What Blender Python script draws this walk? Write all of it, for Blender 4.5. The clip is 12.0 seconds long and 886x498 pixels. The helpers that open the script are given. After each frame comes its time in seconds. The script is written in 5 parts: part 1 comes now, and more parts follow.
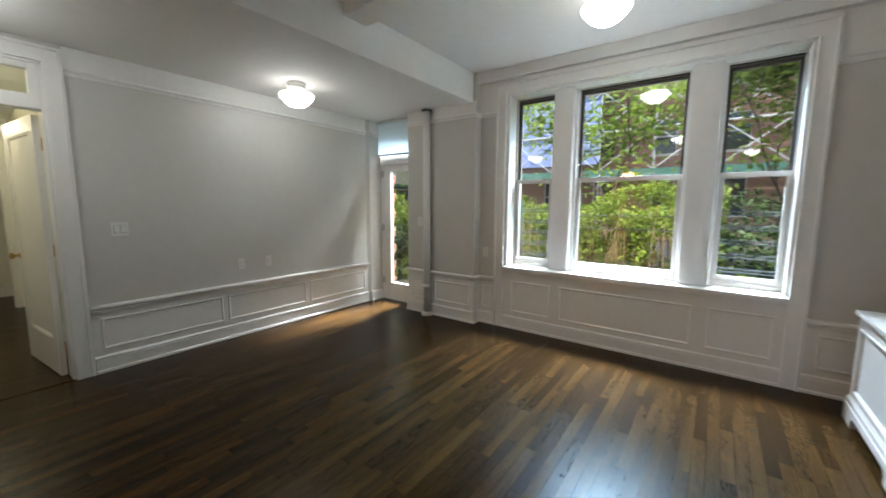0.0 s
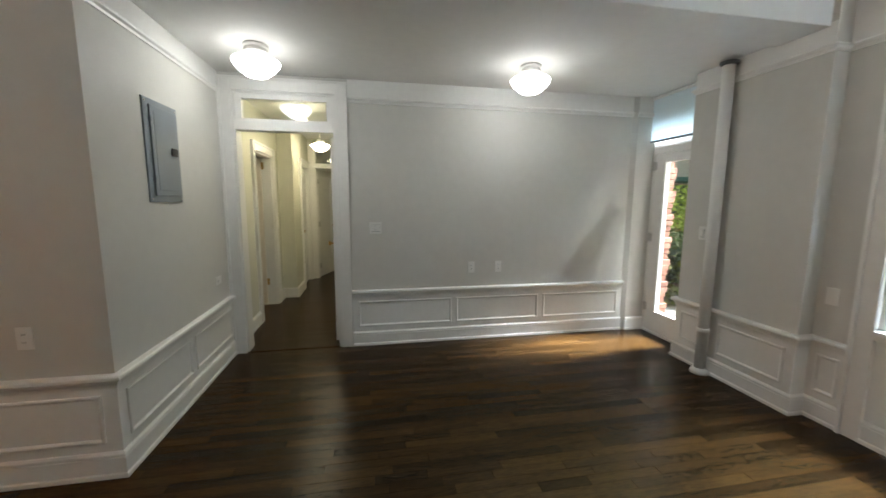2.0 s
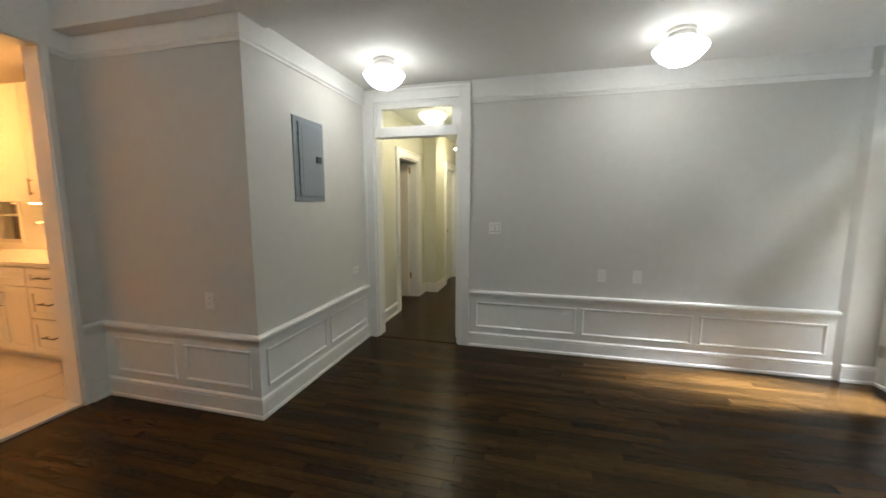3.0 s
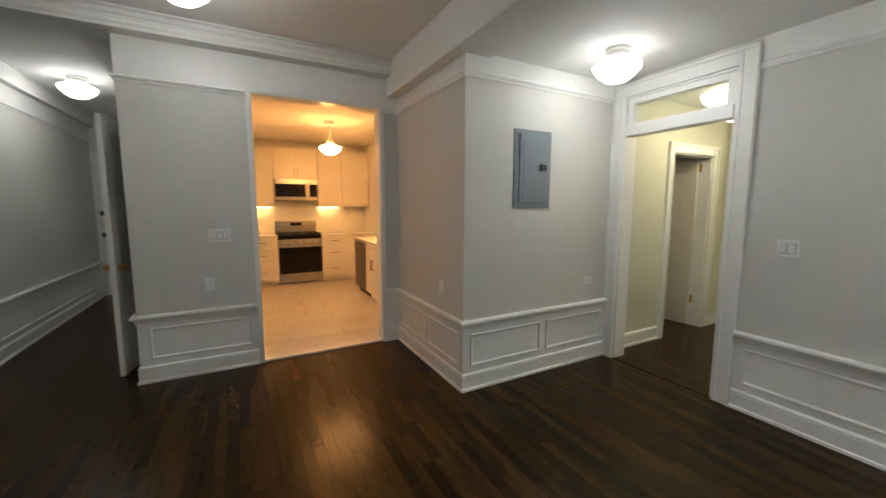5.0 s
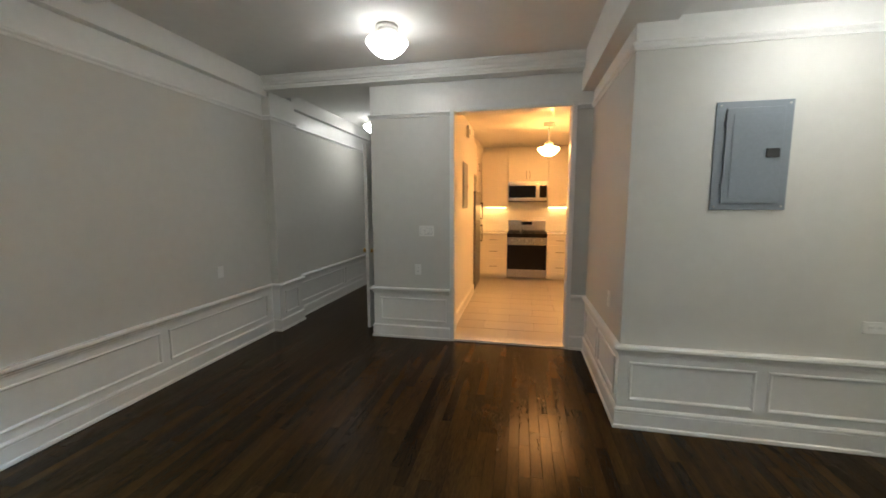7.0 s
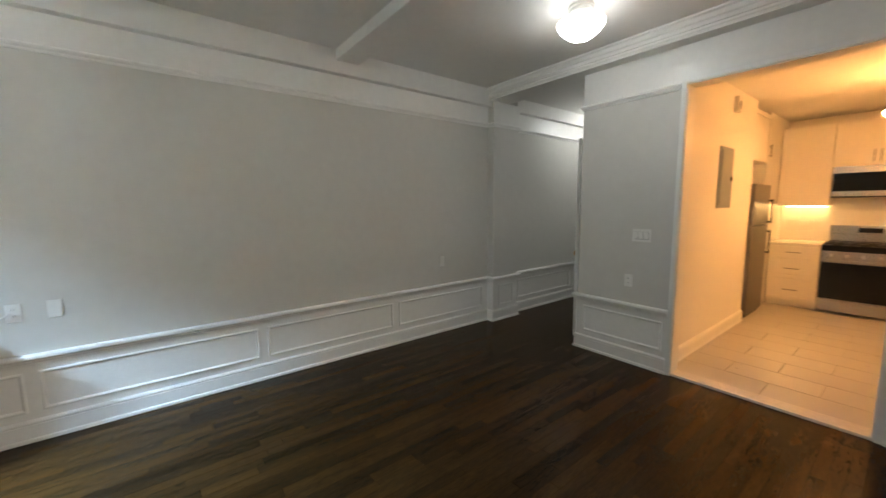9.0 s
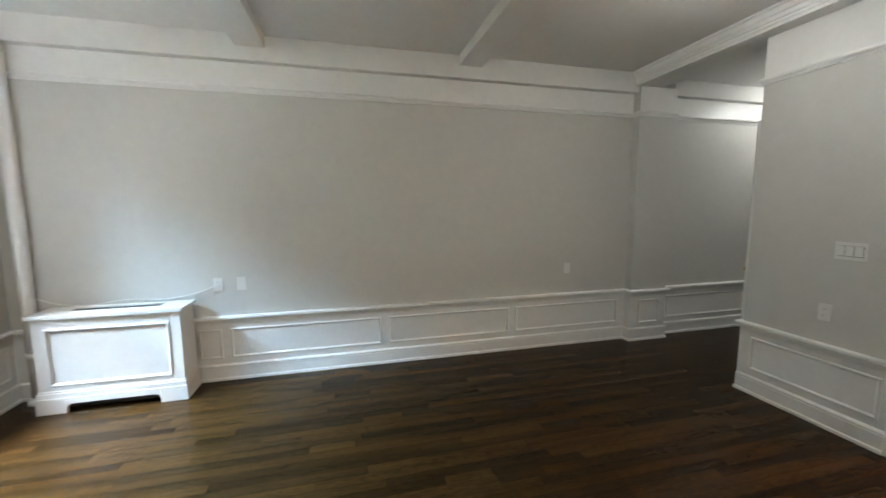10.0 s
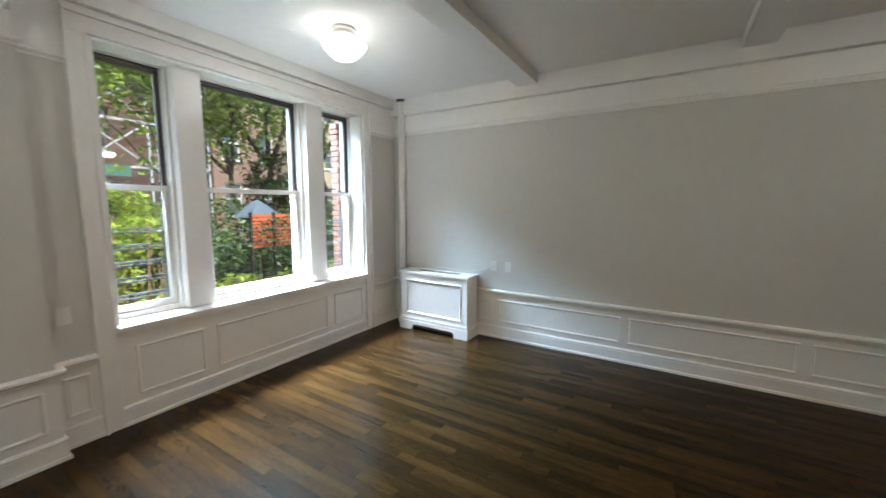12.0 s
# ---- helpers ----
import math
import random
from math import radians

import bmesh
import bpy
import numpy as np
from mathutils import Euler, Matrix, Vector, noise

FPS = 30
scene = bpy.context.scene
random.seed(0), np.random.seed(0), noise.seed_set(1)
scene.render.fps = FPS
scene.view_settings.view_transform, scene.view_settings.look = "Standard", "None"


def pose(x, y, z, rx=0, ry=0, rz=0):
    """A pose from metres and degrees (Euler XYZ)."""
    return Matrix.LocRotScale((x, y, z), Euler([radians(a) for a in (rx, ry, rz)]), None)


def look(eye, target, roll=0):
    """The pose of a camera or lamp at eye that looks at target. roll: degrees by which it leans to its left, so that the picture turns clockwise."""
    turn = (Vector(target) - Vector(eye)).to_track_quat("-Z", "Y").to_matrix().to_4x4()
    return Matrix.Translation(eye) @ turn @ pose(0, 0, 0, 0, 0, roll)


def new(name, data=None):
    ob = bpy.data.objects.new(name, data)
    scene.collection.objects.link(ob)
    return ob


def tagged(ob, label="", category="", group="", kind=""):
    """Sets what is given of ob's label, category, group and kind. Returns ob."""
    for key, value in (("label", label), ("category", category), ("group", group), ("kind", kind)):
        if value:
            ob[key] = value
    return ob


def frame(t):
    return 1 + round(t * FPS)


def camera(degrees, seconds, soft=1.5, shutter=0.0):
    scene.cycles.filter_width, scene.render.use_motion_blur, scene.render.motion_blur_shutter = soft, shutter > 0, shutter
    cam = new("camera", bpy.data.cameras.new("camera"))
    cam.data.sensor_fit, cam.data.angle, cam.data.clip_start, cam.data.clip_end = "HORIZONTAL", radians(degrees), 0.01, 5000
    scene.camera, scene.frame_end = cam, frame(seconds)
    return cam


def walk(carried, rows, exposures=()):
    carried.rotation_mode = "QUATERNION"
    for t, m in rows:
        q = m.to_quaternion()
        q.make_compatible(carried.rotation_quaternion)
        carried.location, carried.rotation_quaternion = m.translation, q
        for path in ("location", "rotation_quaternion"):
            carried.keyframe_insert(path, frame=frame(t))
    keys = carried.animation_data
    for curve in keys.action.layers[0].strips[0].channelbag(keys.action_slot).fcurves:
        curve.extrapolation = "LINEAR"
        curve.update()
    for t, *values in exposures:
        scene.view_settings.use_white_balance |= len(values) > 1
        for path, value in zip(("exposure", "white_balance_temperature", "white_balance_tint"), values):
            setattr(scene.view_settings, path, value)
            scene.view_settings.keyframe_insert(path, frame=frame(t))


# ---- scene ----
cam = camera(99.8, 12.0, shutter=0.3)
PATH = [
    (0, (1.582, 2.091, 1.424), (0.407, 3.692, 1.186), 0.3),
    (0.5, (1.496, 2.346, 1.444), (0.047, 3.702, 1.203), 0.4),
    (1, (1.444, 2.57, 1.454), (-0.254, 3.596, 1.204), 0.4),
    (1.5, (1.349, 2.775, 1.446), (-0.508, 3.475, 1.196), 0.3),
    (2, (1.257, 2.998, 1.479), (-0.693, 3.361, 1.219), 0.3),
    (2.5, (1.22, 3.221, 1.474), (-0.763, 3.168, 1.218), 0.2),
    (3, (1.127, 3.424, 1.447), (-0.795, 2.932, 1.2), 0.0),
    (4.8, (0.699, 4.033, 1.458), (-0.378, 2.364, 1.229), 0.0),
    (5, (0.618, 4.075, 1.47), (-0.323, 2.325, 1.241), 0.1),
    (5.5, (0.418, 4.228, 1.486), (-0.18, 2.333, 1.255), -0.1),
    (6, (0.224, 4.301, 1.479), (-0.02, 2.329, 1.248), -0.1),
    (6.5, (0.002, 4.279, 1.481), (0.092, 2.294, 1.251), -0.1),
    (8.5, (-0.66, 3.915, 1.518), (0.636, 2.411, 1.277), -0.5),
    (9, (-0.753, 3.77, 1.499), (0.817, 2.552, 1.266), -0.5),
    (9.5, (-0.78, 3.575, 1.492), (1.017, 2.728, 1.264), -0.4),
    (10, (-0.851, 3.396, 1.508), (1.076, 2.91, 1.283), -0.3),
    (10.5, (-0.985, 3.249, 1.503), (1.001, 3.178, 1.278), -0.1),
    (11, (-1.049, 3.096, 1.511), (0.911, 3.422, 1.282), 0.1),
    (11.5, (-1.141, 2.935, 1.536), (0.717, 3.641, 1.312), 0.1),
    (12, (-1.307, 2.735, 1.558), (0.384, 3.778, 1.325), 0.1),
]
walk(cam, [(t, look(eye, target, roll)) for t, eye, target, roll in PATH], [(0.0, 1.38), (1.5, 1.40), (2.5, 1.68), (5.5, 1.75), (6.5, 1.8), (8.5, 1.84), (10.5, 2.08), (11.2, 1.96), (12.0, 1.72)])

# ---- world, sun, daylight ----
world = bpy.data.worlds.new("world")
scene.world = world
world.use_nodes = True
wn = world.node_tree
sky = wn.nodes.new("ShaderNodeTexSky")
sky.sky_type, sky.sun_disc = "NISHITA", False
sky.sun_elevation, sky.sun_rotation = radians(58), radians(200)
wn.links.new(sky.outputs[0], wn.nodes["Background"].inputs[0])
wn.nodes["Background"].inputs[1].default_value = 0.15
sun = new("sun", bpy.data.lights.new("sun", "SUN"))
sun.data.energy, sun.data.angle, sun.data.color = 3.3, radians(0.6), (1.0, 0.95, 0.86)
sun.matrix_world = look((0, 0, 0), (0.18, 0.5, -0.85))


def daylight(name, x, y, z, w, h, watts, aim, colour=(0.80, 0.90, 1.0)):
    ob = new(name, bpy.data.lights.new(name, "AREA"))
    ob.data.shape, ob.data.size, ob.data.size_y, ob.data.energy, ob.data.color = "RECTANGLE", w, h, watts, colour
    ob.matrix_world = look((x, y, z), aim)
    return ob


# Unseen area lamps added above the garden, standing in for skylight entering the room.
daylight("sky_fill_window", 0.6, 8.0, 4.0, 2.2, 0.7, 95, (1.2, 4.7, 0.3), (0.50, 0.74, 1.0)).data.spread = radians(70)
daylight("sky_fill_overhead", 0.9, 8.0, 5.6, 3.0, 1.3, 215, (1.0, 4.9, 0.0), (0.84, 0.92, 1.0)).data.spread = radians(60)
daylight("sky_fill_door", -2.05, 8.9, 4.9, 0.6, 1.3, 150, (-2.1, 5.3, 0.0), (0.93, 0.97, 1.0)).data.spread = radians(45)

# ---- materials ----


def material(name, colour, rough=0.5, metal=0.0, vary=0.08, scale=6.0, bump=0.0, bump_scale=60.0, per_piece=0.0, stretch=(1, 1, 1), coat=0.0, shine=0.5):
    """A principled material with two scales of variation, fine relief and, where wanted, a shade for each piece."""
    m = bpy.data.materials.new(name)
    m.use_nodes = True
    t, n = m.node_tree, m.node_tree.nodes
    b = n["Principled BSDF"]
    b.inputs["Metallic"].default_value = metal
    b.inputs["Coat Weight"].default_value = coat
    b.inputs["Specular IOR Level"].default_value = shine
    co = n.new("ShaderNodeTexCoord")
    mp = n.new("ShaderNodeMapping")
    mp.inputs["Scale"].default_value = stretch
    t.links.new(co.outputs["Object"], mp.inputs[0])
    big, fine = n.new("ShaderNodeTexNoise"), n.new("ShaderNodeTexNoise")
    big.inputs["Scale"].default_value, big.inputs["Detail"].default_value = scale * 0.25, 3
    fine.inputs["Scale"].default_value, fine.inputs["Detail"].default_value = scale * 4, 6
    for tex in (big, fine):
        t.links.new(mp.outputs[0], tex.inputs["Vector"])
    add = n.new("ShaderNodeMath")
    add.operation = "ADD"
    t.links.new(big.outputs[0], add.inputs[0])
    t.links.new(fine.outputs[0], add.inputs[1])
    rng = n.new("ShaderNodeMapRange")
    rng.inputs[1].default_value, rng.inputs[2].default_value = 0.7, 1.3
    rng.inputs[3].default_value, rng.inputs[4].default_value = 1 - vary, 1 + vary
    t.links.new(add.outputs[0], rng.inputs[0])
    value = rng.outputs[0]
    if per_piece:
        info, geo = n.new("ShaderNodeObjectInfo"), n.new("ShaderNodeNewGeometry")
        spread, shift = n.new("ShaderNodeMath"), n.new("ShaderNodeVectorMath")
        spread.operation, shift.operation = "MULTIPLY", "ADD"
        spread.inputs[1].default_value = 40.0
        t.links.new(info.outputs["Random"], spread.inputs[0])
        t.links.new(mp.outputs[0], shift.inputs[0])
        t.links.new(spread.outputs[0], shift.inputs[1])
        for tex in (big, fine):
            t.links.new(shift.outputs[0], tex.inputs["Vector"])
        s1 = n.new("ShaderNodeMath")
        s1.operation = "ADD"
        t.links.new(info.outputs["Random"], s1.inputs[0])
        t.links.new(geo.outputs["Random Per Island"], s1.inputs[1])
        fr = n.new("ShaderNodeMath")
        fr.operation = "FRACT"
        t.links.new(s1.outputs[0], fr.inputs[0])
        r2 = n.new("ShaderNodeMapRange")
        r2.inputs[3].default_value, r2.inputs[4].default_value = 1 - per_piece, 1 + per_piece
        t.links.new(fr.outputs[0], r2.inputs[0])
        mul = n.new("ShaderNodeMath")
        mul.operation = "MULTIPLY"
        t.links.new(value, mul.inputs[0])
        t.links.new(r2.outputs[0], mul.inputs[1])
        value = mul.outputs[0]
    mix = n.new("ShaderNodeVectorMath")
    mix.operation = "SCALE"
    mix.inputs[0].default_value = colour
    t.links.new(value, mix.inputs["Scale"])
    t.links.new(mix.outputs[0], b.inputs["Base Color"])
    rr = n.new("ShaderNodeMapRange")
    rr.inputs[3].default_value, rr.inputs[4].default_value = max(0.02, rough * 0.8), min(1, rough * 1.2)
    t.links.new(fine.outputs[0], rr.inputs[0])
    t.links.new(rr.outputs[0], b.inputs["Roughness"])
    if bump:
        bn, bt = n.new("ShaderNodeBump"), n.new("ShaderNodeTexNoise")
        bt.inputs["Scale"].default_value, bt.inputs["Detail"].default_value = bump_scale, 4
        bn.inputs["Strength"].default_value, bn.inputs["Distance"].default_value = bump, 0.01
        t.links.new(mp.outputs[0], bt.inputs["Vector"])
        t.links.new(bt.outputs[0], bn.inputs["Height"])
        t.links.new(bn.outputs[0], b.inputs["Normal"])
    return m


def glowing(name, colour, strength):
    m = bpy.data.materials.new(name)
    m.use_nodes = True
    b = m.node_tree.nodes["Principled BSDF"]
    b.inputs["Base Color"].default_value = (0.85, 0.85, 0.83, 1)
    b.inputs["Roughness"].default_value = 0.25
    b.inputs["Emission Color"].default_value = (*colour, 1)
    b.inputs["Emission Strength"].default_value = strength
    return m


def glass_material(name, colour=(0.96, 0.98, 0.97), rough=0.0):
    m = bpy.data.materials.new(name)
    m.use_nodes = True
    t, n = m.node_tree, m.node_tree.nodes
    n.remove(n["Principled BSDF"])
    weight, clear, shine, mixer = n.new("ShaderNodeLayerWeight"), n.new("ShaderNodeBsdfTransparent"), n.new("ShaderNodeBsdfGlossy"), n.new("ShaderNodeMixShader")
    power, ramp = n.new("ShaderNodeMath"), n.new("ShaderNodeMapRange")
    power.operation = "POWER"
    power.inputs[1].default_value = 5.0
    weight.inputs[0].default_value = 0.5
    ramp.inputs[3].default_value, ramp.inputs[4].default_value = 0.055, 0.95
    t.links.new(weight.outputs["Facing"], power.inputs[0])
    t.links.new(power.outputs[0], ramp.inputs[0])
    clear.inputs[0].default_value = (*colour, 1)
    shine.inputs["Roughness"].default_value = rough
    t.links.new(ramp.outputs[0], mixer.inputs[0])
    t.links.new(clear.outputs[0], mixer.inputs[1])
    t.links.new(shine.outputs[0], mixer.inputs[2])
    t.links.new(mixer.outputs[0], n["Material Output"].inputs[0])
    return m


WALL = material("greige_wall_paint", (0.60, 0.585, 0.545), 0.55, vary=0.03, scale=3, bump=0.06, bump_scale=220)
WHITE = material("white_semigloss_paint", (0.80, 0.79, 0.76), 0.32, vary=0.03, scale=5, bump=0.04, bump_scale=90)
CEIL = material("white_ceiling_paint", (0.77, 0.76, 0.73), 0.75, vary=0.03, scale=3, bump=0.05, bump_scale=150)
HALLWALL = material("cream_wall_paint", (0.66, 0.65, 0.54), 0.55, vary=0.03, scale=3, bump=0.05, bump_scale=200)
PLASTER_DARK = material("closet_wall_paint", (0.68, 0.66, 0.60), 0.7, vary=0.05)
WOOD = material("dark_walnut_oak", (0.034, 0.0174, 0.0052), 0.24, vary=0.5, scale=5, bump=0.08, bump_scale=30, per_piece=0.44, stretch=(9, 1, 9), shine=0.13)
SUBFLOOR = material("dark_floor_joint", (0.012, 0.008, 0.006), 0.7)
TILE = material("cream_porcelain_tile", (0.44, 0.425, 0.40), 0.30, vary=0.025, scale=4, per_piece=0.04)
GROUT = material("tile_grout", (0.40, 0.38, 0.35), 0.8)
MARBLE = material("white_marble_saddle", (0.68, 0.66, 0.62), 0.25, vary=0.1, scale=9)
STEEL = material("stainless_steel", (0.42, 0.41, 0.395), 0.28, metal=1.0, vary=0.05, scale=8, stretch=(1, 1, 30))
DARKSTEEL = material("dark_stainless", (0.22, 0.21, 0.20), 0.3, metal=1.0, vary=0.05, scale=8, stretch=(1, 1, 20))
BLACK = material("black_glass", (0.008, 0.008, 0.009), 0.10, vary=0.02, shine=0.25)
IRON = material("black_cast_iron", (0.02, 0.02, 0.02), 0.6, vary=0.2, bump=0.2)
CABINET = material("white_lacquer_cabinet", (0.78, 0.76, 0.71), 0.3, vary=0.02)
QUARTZ = material("white_quartz", (0.76, 0.75, 0.72), 0.18, vary=0.04, scale=15)
SPLASH = material("white_glazed_tile", (0.78, 0.77, 0.74), 0.15, vary=0.03, per_piece=0.03)
BRASS = material("aged_brass", (0.50, 0.31, 0.10), 0.32, metal=1.0, vary=0.15, scale=30)
NICKEL = material("brushed_nickel", (0.55, 0.54, 0.52), 0.3, metal=1.0, vary=0.08, scale=40)
PANELGREY = material("grey_enamel_steel", (0.22, 0.25, 0.28), 0.38, vary=0.06, scale=14, bump=0.03)
PLASTIC = material("white_plastic_plate", (0.76, 0.75, 0.72), 0.35, vary=0.02)
SLOT = material("dark_slot", (0.03, 0.03, 0.03), 0.6)
ALU = material("dark_bronze_window_frame", (0.055, 0.045, 0.04), 0.4, vary=0.15, scale=12)
SASH = material("white_window_sash", (0.62, 0.60, 0.56), 0.4, vary=0.03)
GRILLE = material("grey_metal_grille", (0.16, 0.17, 0.18), 0.45, metal=0.6, vary=0.1)
SHADE = material("white_roller_blind", (0.74, 0.78, 0.80), 0.8, vary=0.03, bump=0.05, bump_scale=300)
sb = SHADE.node_tree
thin, both = sb.nodes.new("ShaderNodeBsdfTranslucent"), sb.nodes.new("ShaderNodeMixShader")
thin.inputs[0].default_value = (0.62, 0.74, 0.80, 1)
both.inputs[0].default_value = 0.35
sb.links.new(sb.nodes["Principled BSDF"].outputs[0], both.inputs[1])
sb.links.new(thin.outputs[0], both.inputs[2])
sb.links.new(both.outputs[0], sb.nodes["Material Output"].inputs[0])
# White door paint with the side room's warm light tinted into the colour.
WARMLIT_DOOR = material("white_door_paint_warm_lit", (0.80, 0.73, 0.64), 0.35, vary=0.03)
GLASS = glass_material("window_glass")
OPAL = glowing("opal_glass_lit", (0.975, 1.0, 0.985), 6.6)
OPAL_DIM = glowing("opal_glass_shoulder", (1.0, 0.985, 0.96), 0.8)
OPAL_WARM = glowing("opal_glass_lit_warm", (1.0, 0.43, 0.12), 44.0)
OPAL_WARM_DIM = glowing("opal_glass_shoulder_warm", (1.0, 0.43, 0.12), 8.0)
OPAL_HALL = glowing("opal_glass_lit_cream", (1.0, 0.90, 0.62), 10.5)
OPAL_HALL_DIM = glowing("opal_glass_shoulder_cream", (1.0, 0.90, 0.62), 2.5)
STRIP = glowing("warm_led_strip", (1.0, 0.55, 0.18), 11.0)

# ---- builders ----


def bm_box(bm, x0, x1, y0, y1, z0, z1):
    x0, x1, y0, y1, z0, z1 = min(x0, x1), max(x0, x1), min(y0, y1), max(y0, y1), min(z0, z1), max(z0, z1)
    v = [bm.verts.new((x, y, z)) for x in (x0, x1) for y in (y0, y1) for z in (z0, z1)]
    for f in ((0, 1, 3, 2), (4, 6, 7, 5), (0, 4, 5, 1), (2, 3, 7, 6), (0, 2, 6, 4), (1, 5, 7, 3)):
        bm.faces.new([v[i] for i in f])
    return v


def rounded(bm, width=0.004, segments=2):
    bmesh.ops.bevel(bm, geom=list(bm.edges), offset=width, segments=segments, profile=0.6, affect="EDGES", clamp_overlap=True)


def finish(name, bm, mat, smooth=False):
    bmesh.ops.recalc_face_normals(bm, faces=bm.faces)
    me = bpy.data.meshes.new(name)
    bm.to_mesh(me)
    bm.free()
    me.materials.append(mat)
    if smooth:
        for p in me.polygons:
            p.use_smooth = True
    return me


def part(name, bm, mat, parent=None, label="", smooth=False):
    ob = new(name, finish(name, bm, mat, smooth))
    if parent:
        ob.parent = parent
    return tagged(ob, label)


def boxes(*dims, bevel=0.0, segments=2):
    bm = bmesh.new()
    for d in dims:
        bm_box(bm, *d)
    if bevel:
        rounded(bm, bevel, segments)
    return bm


def lathe(profile, steps=28, axis="z"):
    """A turned shape from (radius, height) pairs."""
    bm = bmesh.new()
    rings = []
    for r, h in profile:
        ring = []
        for i in range(steps):
            a = 2 * math.pi * i / steps
            c, s = r * math.cos(a), r * math.sin(a)
            ring.append(bm.verts.new({"z": (c, s, h), "x": (h, c, s), "y": (c, h, s)}[axis]))
        rings.append(ring)
    for a, b in zip(rings, rings[1:]):
        for i in range(steps):
            bm.faces.new((a[i], a[(i + 1) % steps], b[(i + 1) % steps], b[i]))
    for ring in (rings[0], rings[-1]):
        bm.faces.new(ring)
    return bm


def empty(name, x=0, y=0, z=0, rz=0):
    ob = new(name)
    ob.empty_display_size = 0.1
    ob.matrix_basis = pose(x, y, z, 0, 0, rz)
    return ob


def structure(name, bm, mat, label, category):
    return tagged(part(name, bm, mat), label, category, kind="structure")


def moulding(bm, profile, a, b, normal, m0=0.0, m1=0.0):
    """Sweeps a (depth, height) outline along a wall from a to b; m0, m1: mitres, 1 outside, -1 inside."""
    a, b, normal = Vector((*a, 0)), Vector((*b, 0)), Vector((*normal, 0))
    d = (b - a).normalized()
    ends = []
    for p, m, s in ((a, m0, -1), (b, m1, 1)):
        ends.append([bm.verts.new(p + normal * q + d * (s * m * q) + Vector((0, 0, z))) for q, z in profile])
    n = len(profile)
    for i in range(n):
        bm.faces.new((ends[0][i], ends[0][(i + 1) % n], ends[1][(i + 1) % n], ends[1][i]))
    bm.faces.new(ends[0])
    bm.faces.new(ends[1])
    return bm


BASE = ((0, 0), (0.026, 0), (0.028, 0.004), (0.026, 0.022), (0.018, 0.028), (0.018, 0.112), (0.015, 0.118), (0.021, 0.124), (0.019, 0.134), (0.010, 0.143), (0, 0.147))
RAIL = ((0, 0.500), (0.010, 0.502), (0.013, 0.520), (0.020, 0.527), (0.022, 0.538), (0.040, 0.548), (0.044, 0.556), (0.042, 0.570), (0.034, 0.576), (0, 0.578))
PICTURE = ((0, -0.024), (0.008, -0.022), (0.012, -0.008), (0.024, 0.002), (0.027, 0.012), (0.020, 0.020), (0.012, 0.024), (0, 0.026))
BEAD = ((-0.0, -0.012), (0.006, -0.012), (0.012, -0.006), (0.013, 0.002), (0.008, 0.006), (0.004, 0.012), (0, 0.012))


def frame_bead(bm, origin, along, normal, u0, u1, z0, z1, w=0.022, d=0.012):
    """A raised rectangular moulding with mitred corners on a wall."""
    o, a, n = Vector((*origin, 0)), Vector((*along, 0)), Vector((*normal, 0))
    corners = ((u0, z0), (u1, z0), (u1, z1), (u0, z1))
    inward = ((1, 1), (-1, 1), (-1, -1), (1, -1))
    outline = ((0, 0), (0, d * 0.7), (w * 0.3, d), (w * 0.6, d * 0.9), (w, d * 0.25), (w, 0))
    loops = []
    for (u, z), (iu, iz) in zip(corners, inward):
        loops.append([bm.verts.new(o + a * (u + iu * q) + n * h + Vector((0, 0, z + iz * q))) for q, h in outline])
    for i in range(4):
        p, q = loops[i], loops[(i + 1) % 4]
        for j in range(len(outline) - 1):
            bm.faces.new((p[j], p[j + 1], q[j + 1], q[j]))


def wainscot(wall, a, b, normal, panels, m0=0, m1=0, rail=True, base=True, field=True, zp=(0.198, 0.462), picture=None):
    """Baseboard, dado field, framed panels, chair rail and picture rail along one run of a wall."""
    av, bv = Vector(a), Vector(b)
    d = (bv - av).normalized()
    if base:
        part("baseboard", moulding(bmesh.new(), BASE, a, b, normal, m0, m1), WHITE, wall)
    if rail:
        part("chair_rail", moulding(bmesh.new(), RAIL, a, b, normal, m0, m1), WHITE, wall)
    if field:
        part("dado", moulding(bmesh.new(), ((0, 0.146), (0.004, 0.146), (0.004, 0.501), (0, 0.501)), a, b, normal, m0, m1), WHITE, wall)
    for u0, u1 in panels:
        bm = bmesh.new()
        frame_bead(bm, av + Vector(normal) * 0.004, d, normal, u0, u1, *zp)
        part("panel_moulding", bm, WHITE, wall)
    if picture:
        part("picture_rail", moulding(bmesh.new(), [(q, z + picture) for q, z in PICTURE], a, b, normal, m0, m1), WHITE, wall)


def frieze(wall, a, b, normal, z0, z1, m0=0, m1=0):
    """The white painted band above a picture rail."""
    part("frieze", moulding(bmesh.new(), ((0, z0), (0.003, z0), (0.003, z1), (0, z1)), a, b, normal, m0, m1), WHITE, wall)


# ---- large structure ----
W, E, TOP = -2.50, 2.675, 3.05
CE, CW, CK, CH, CF = 2.89, 2.592, 2.70, 2.56, 2.86

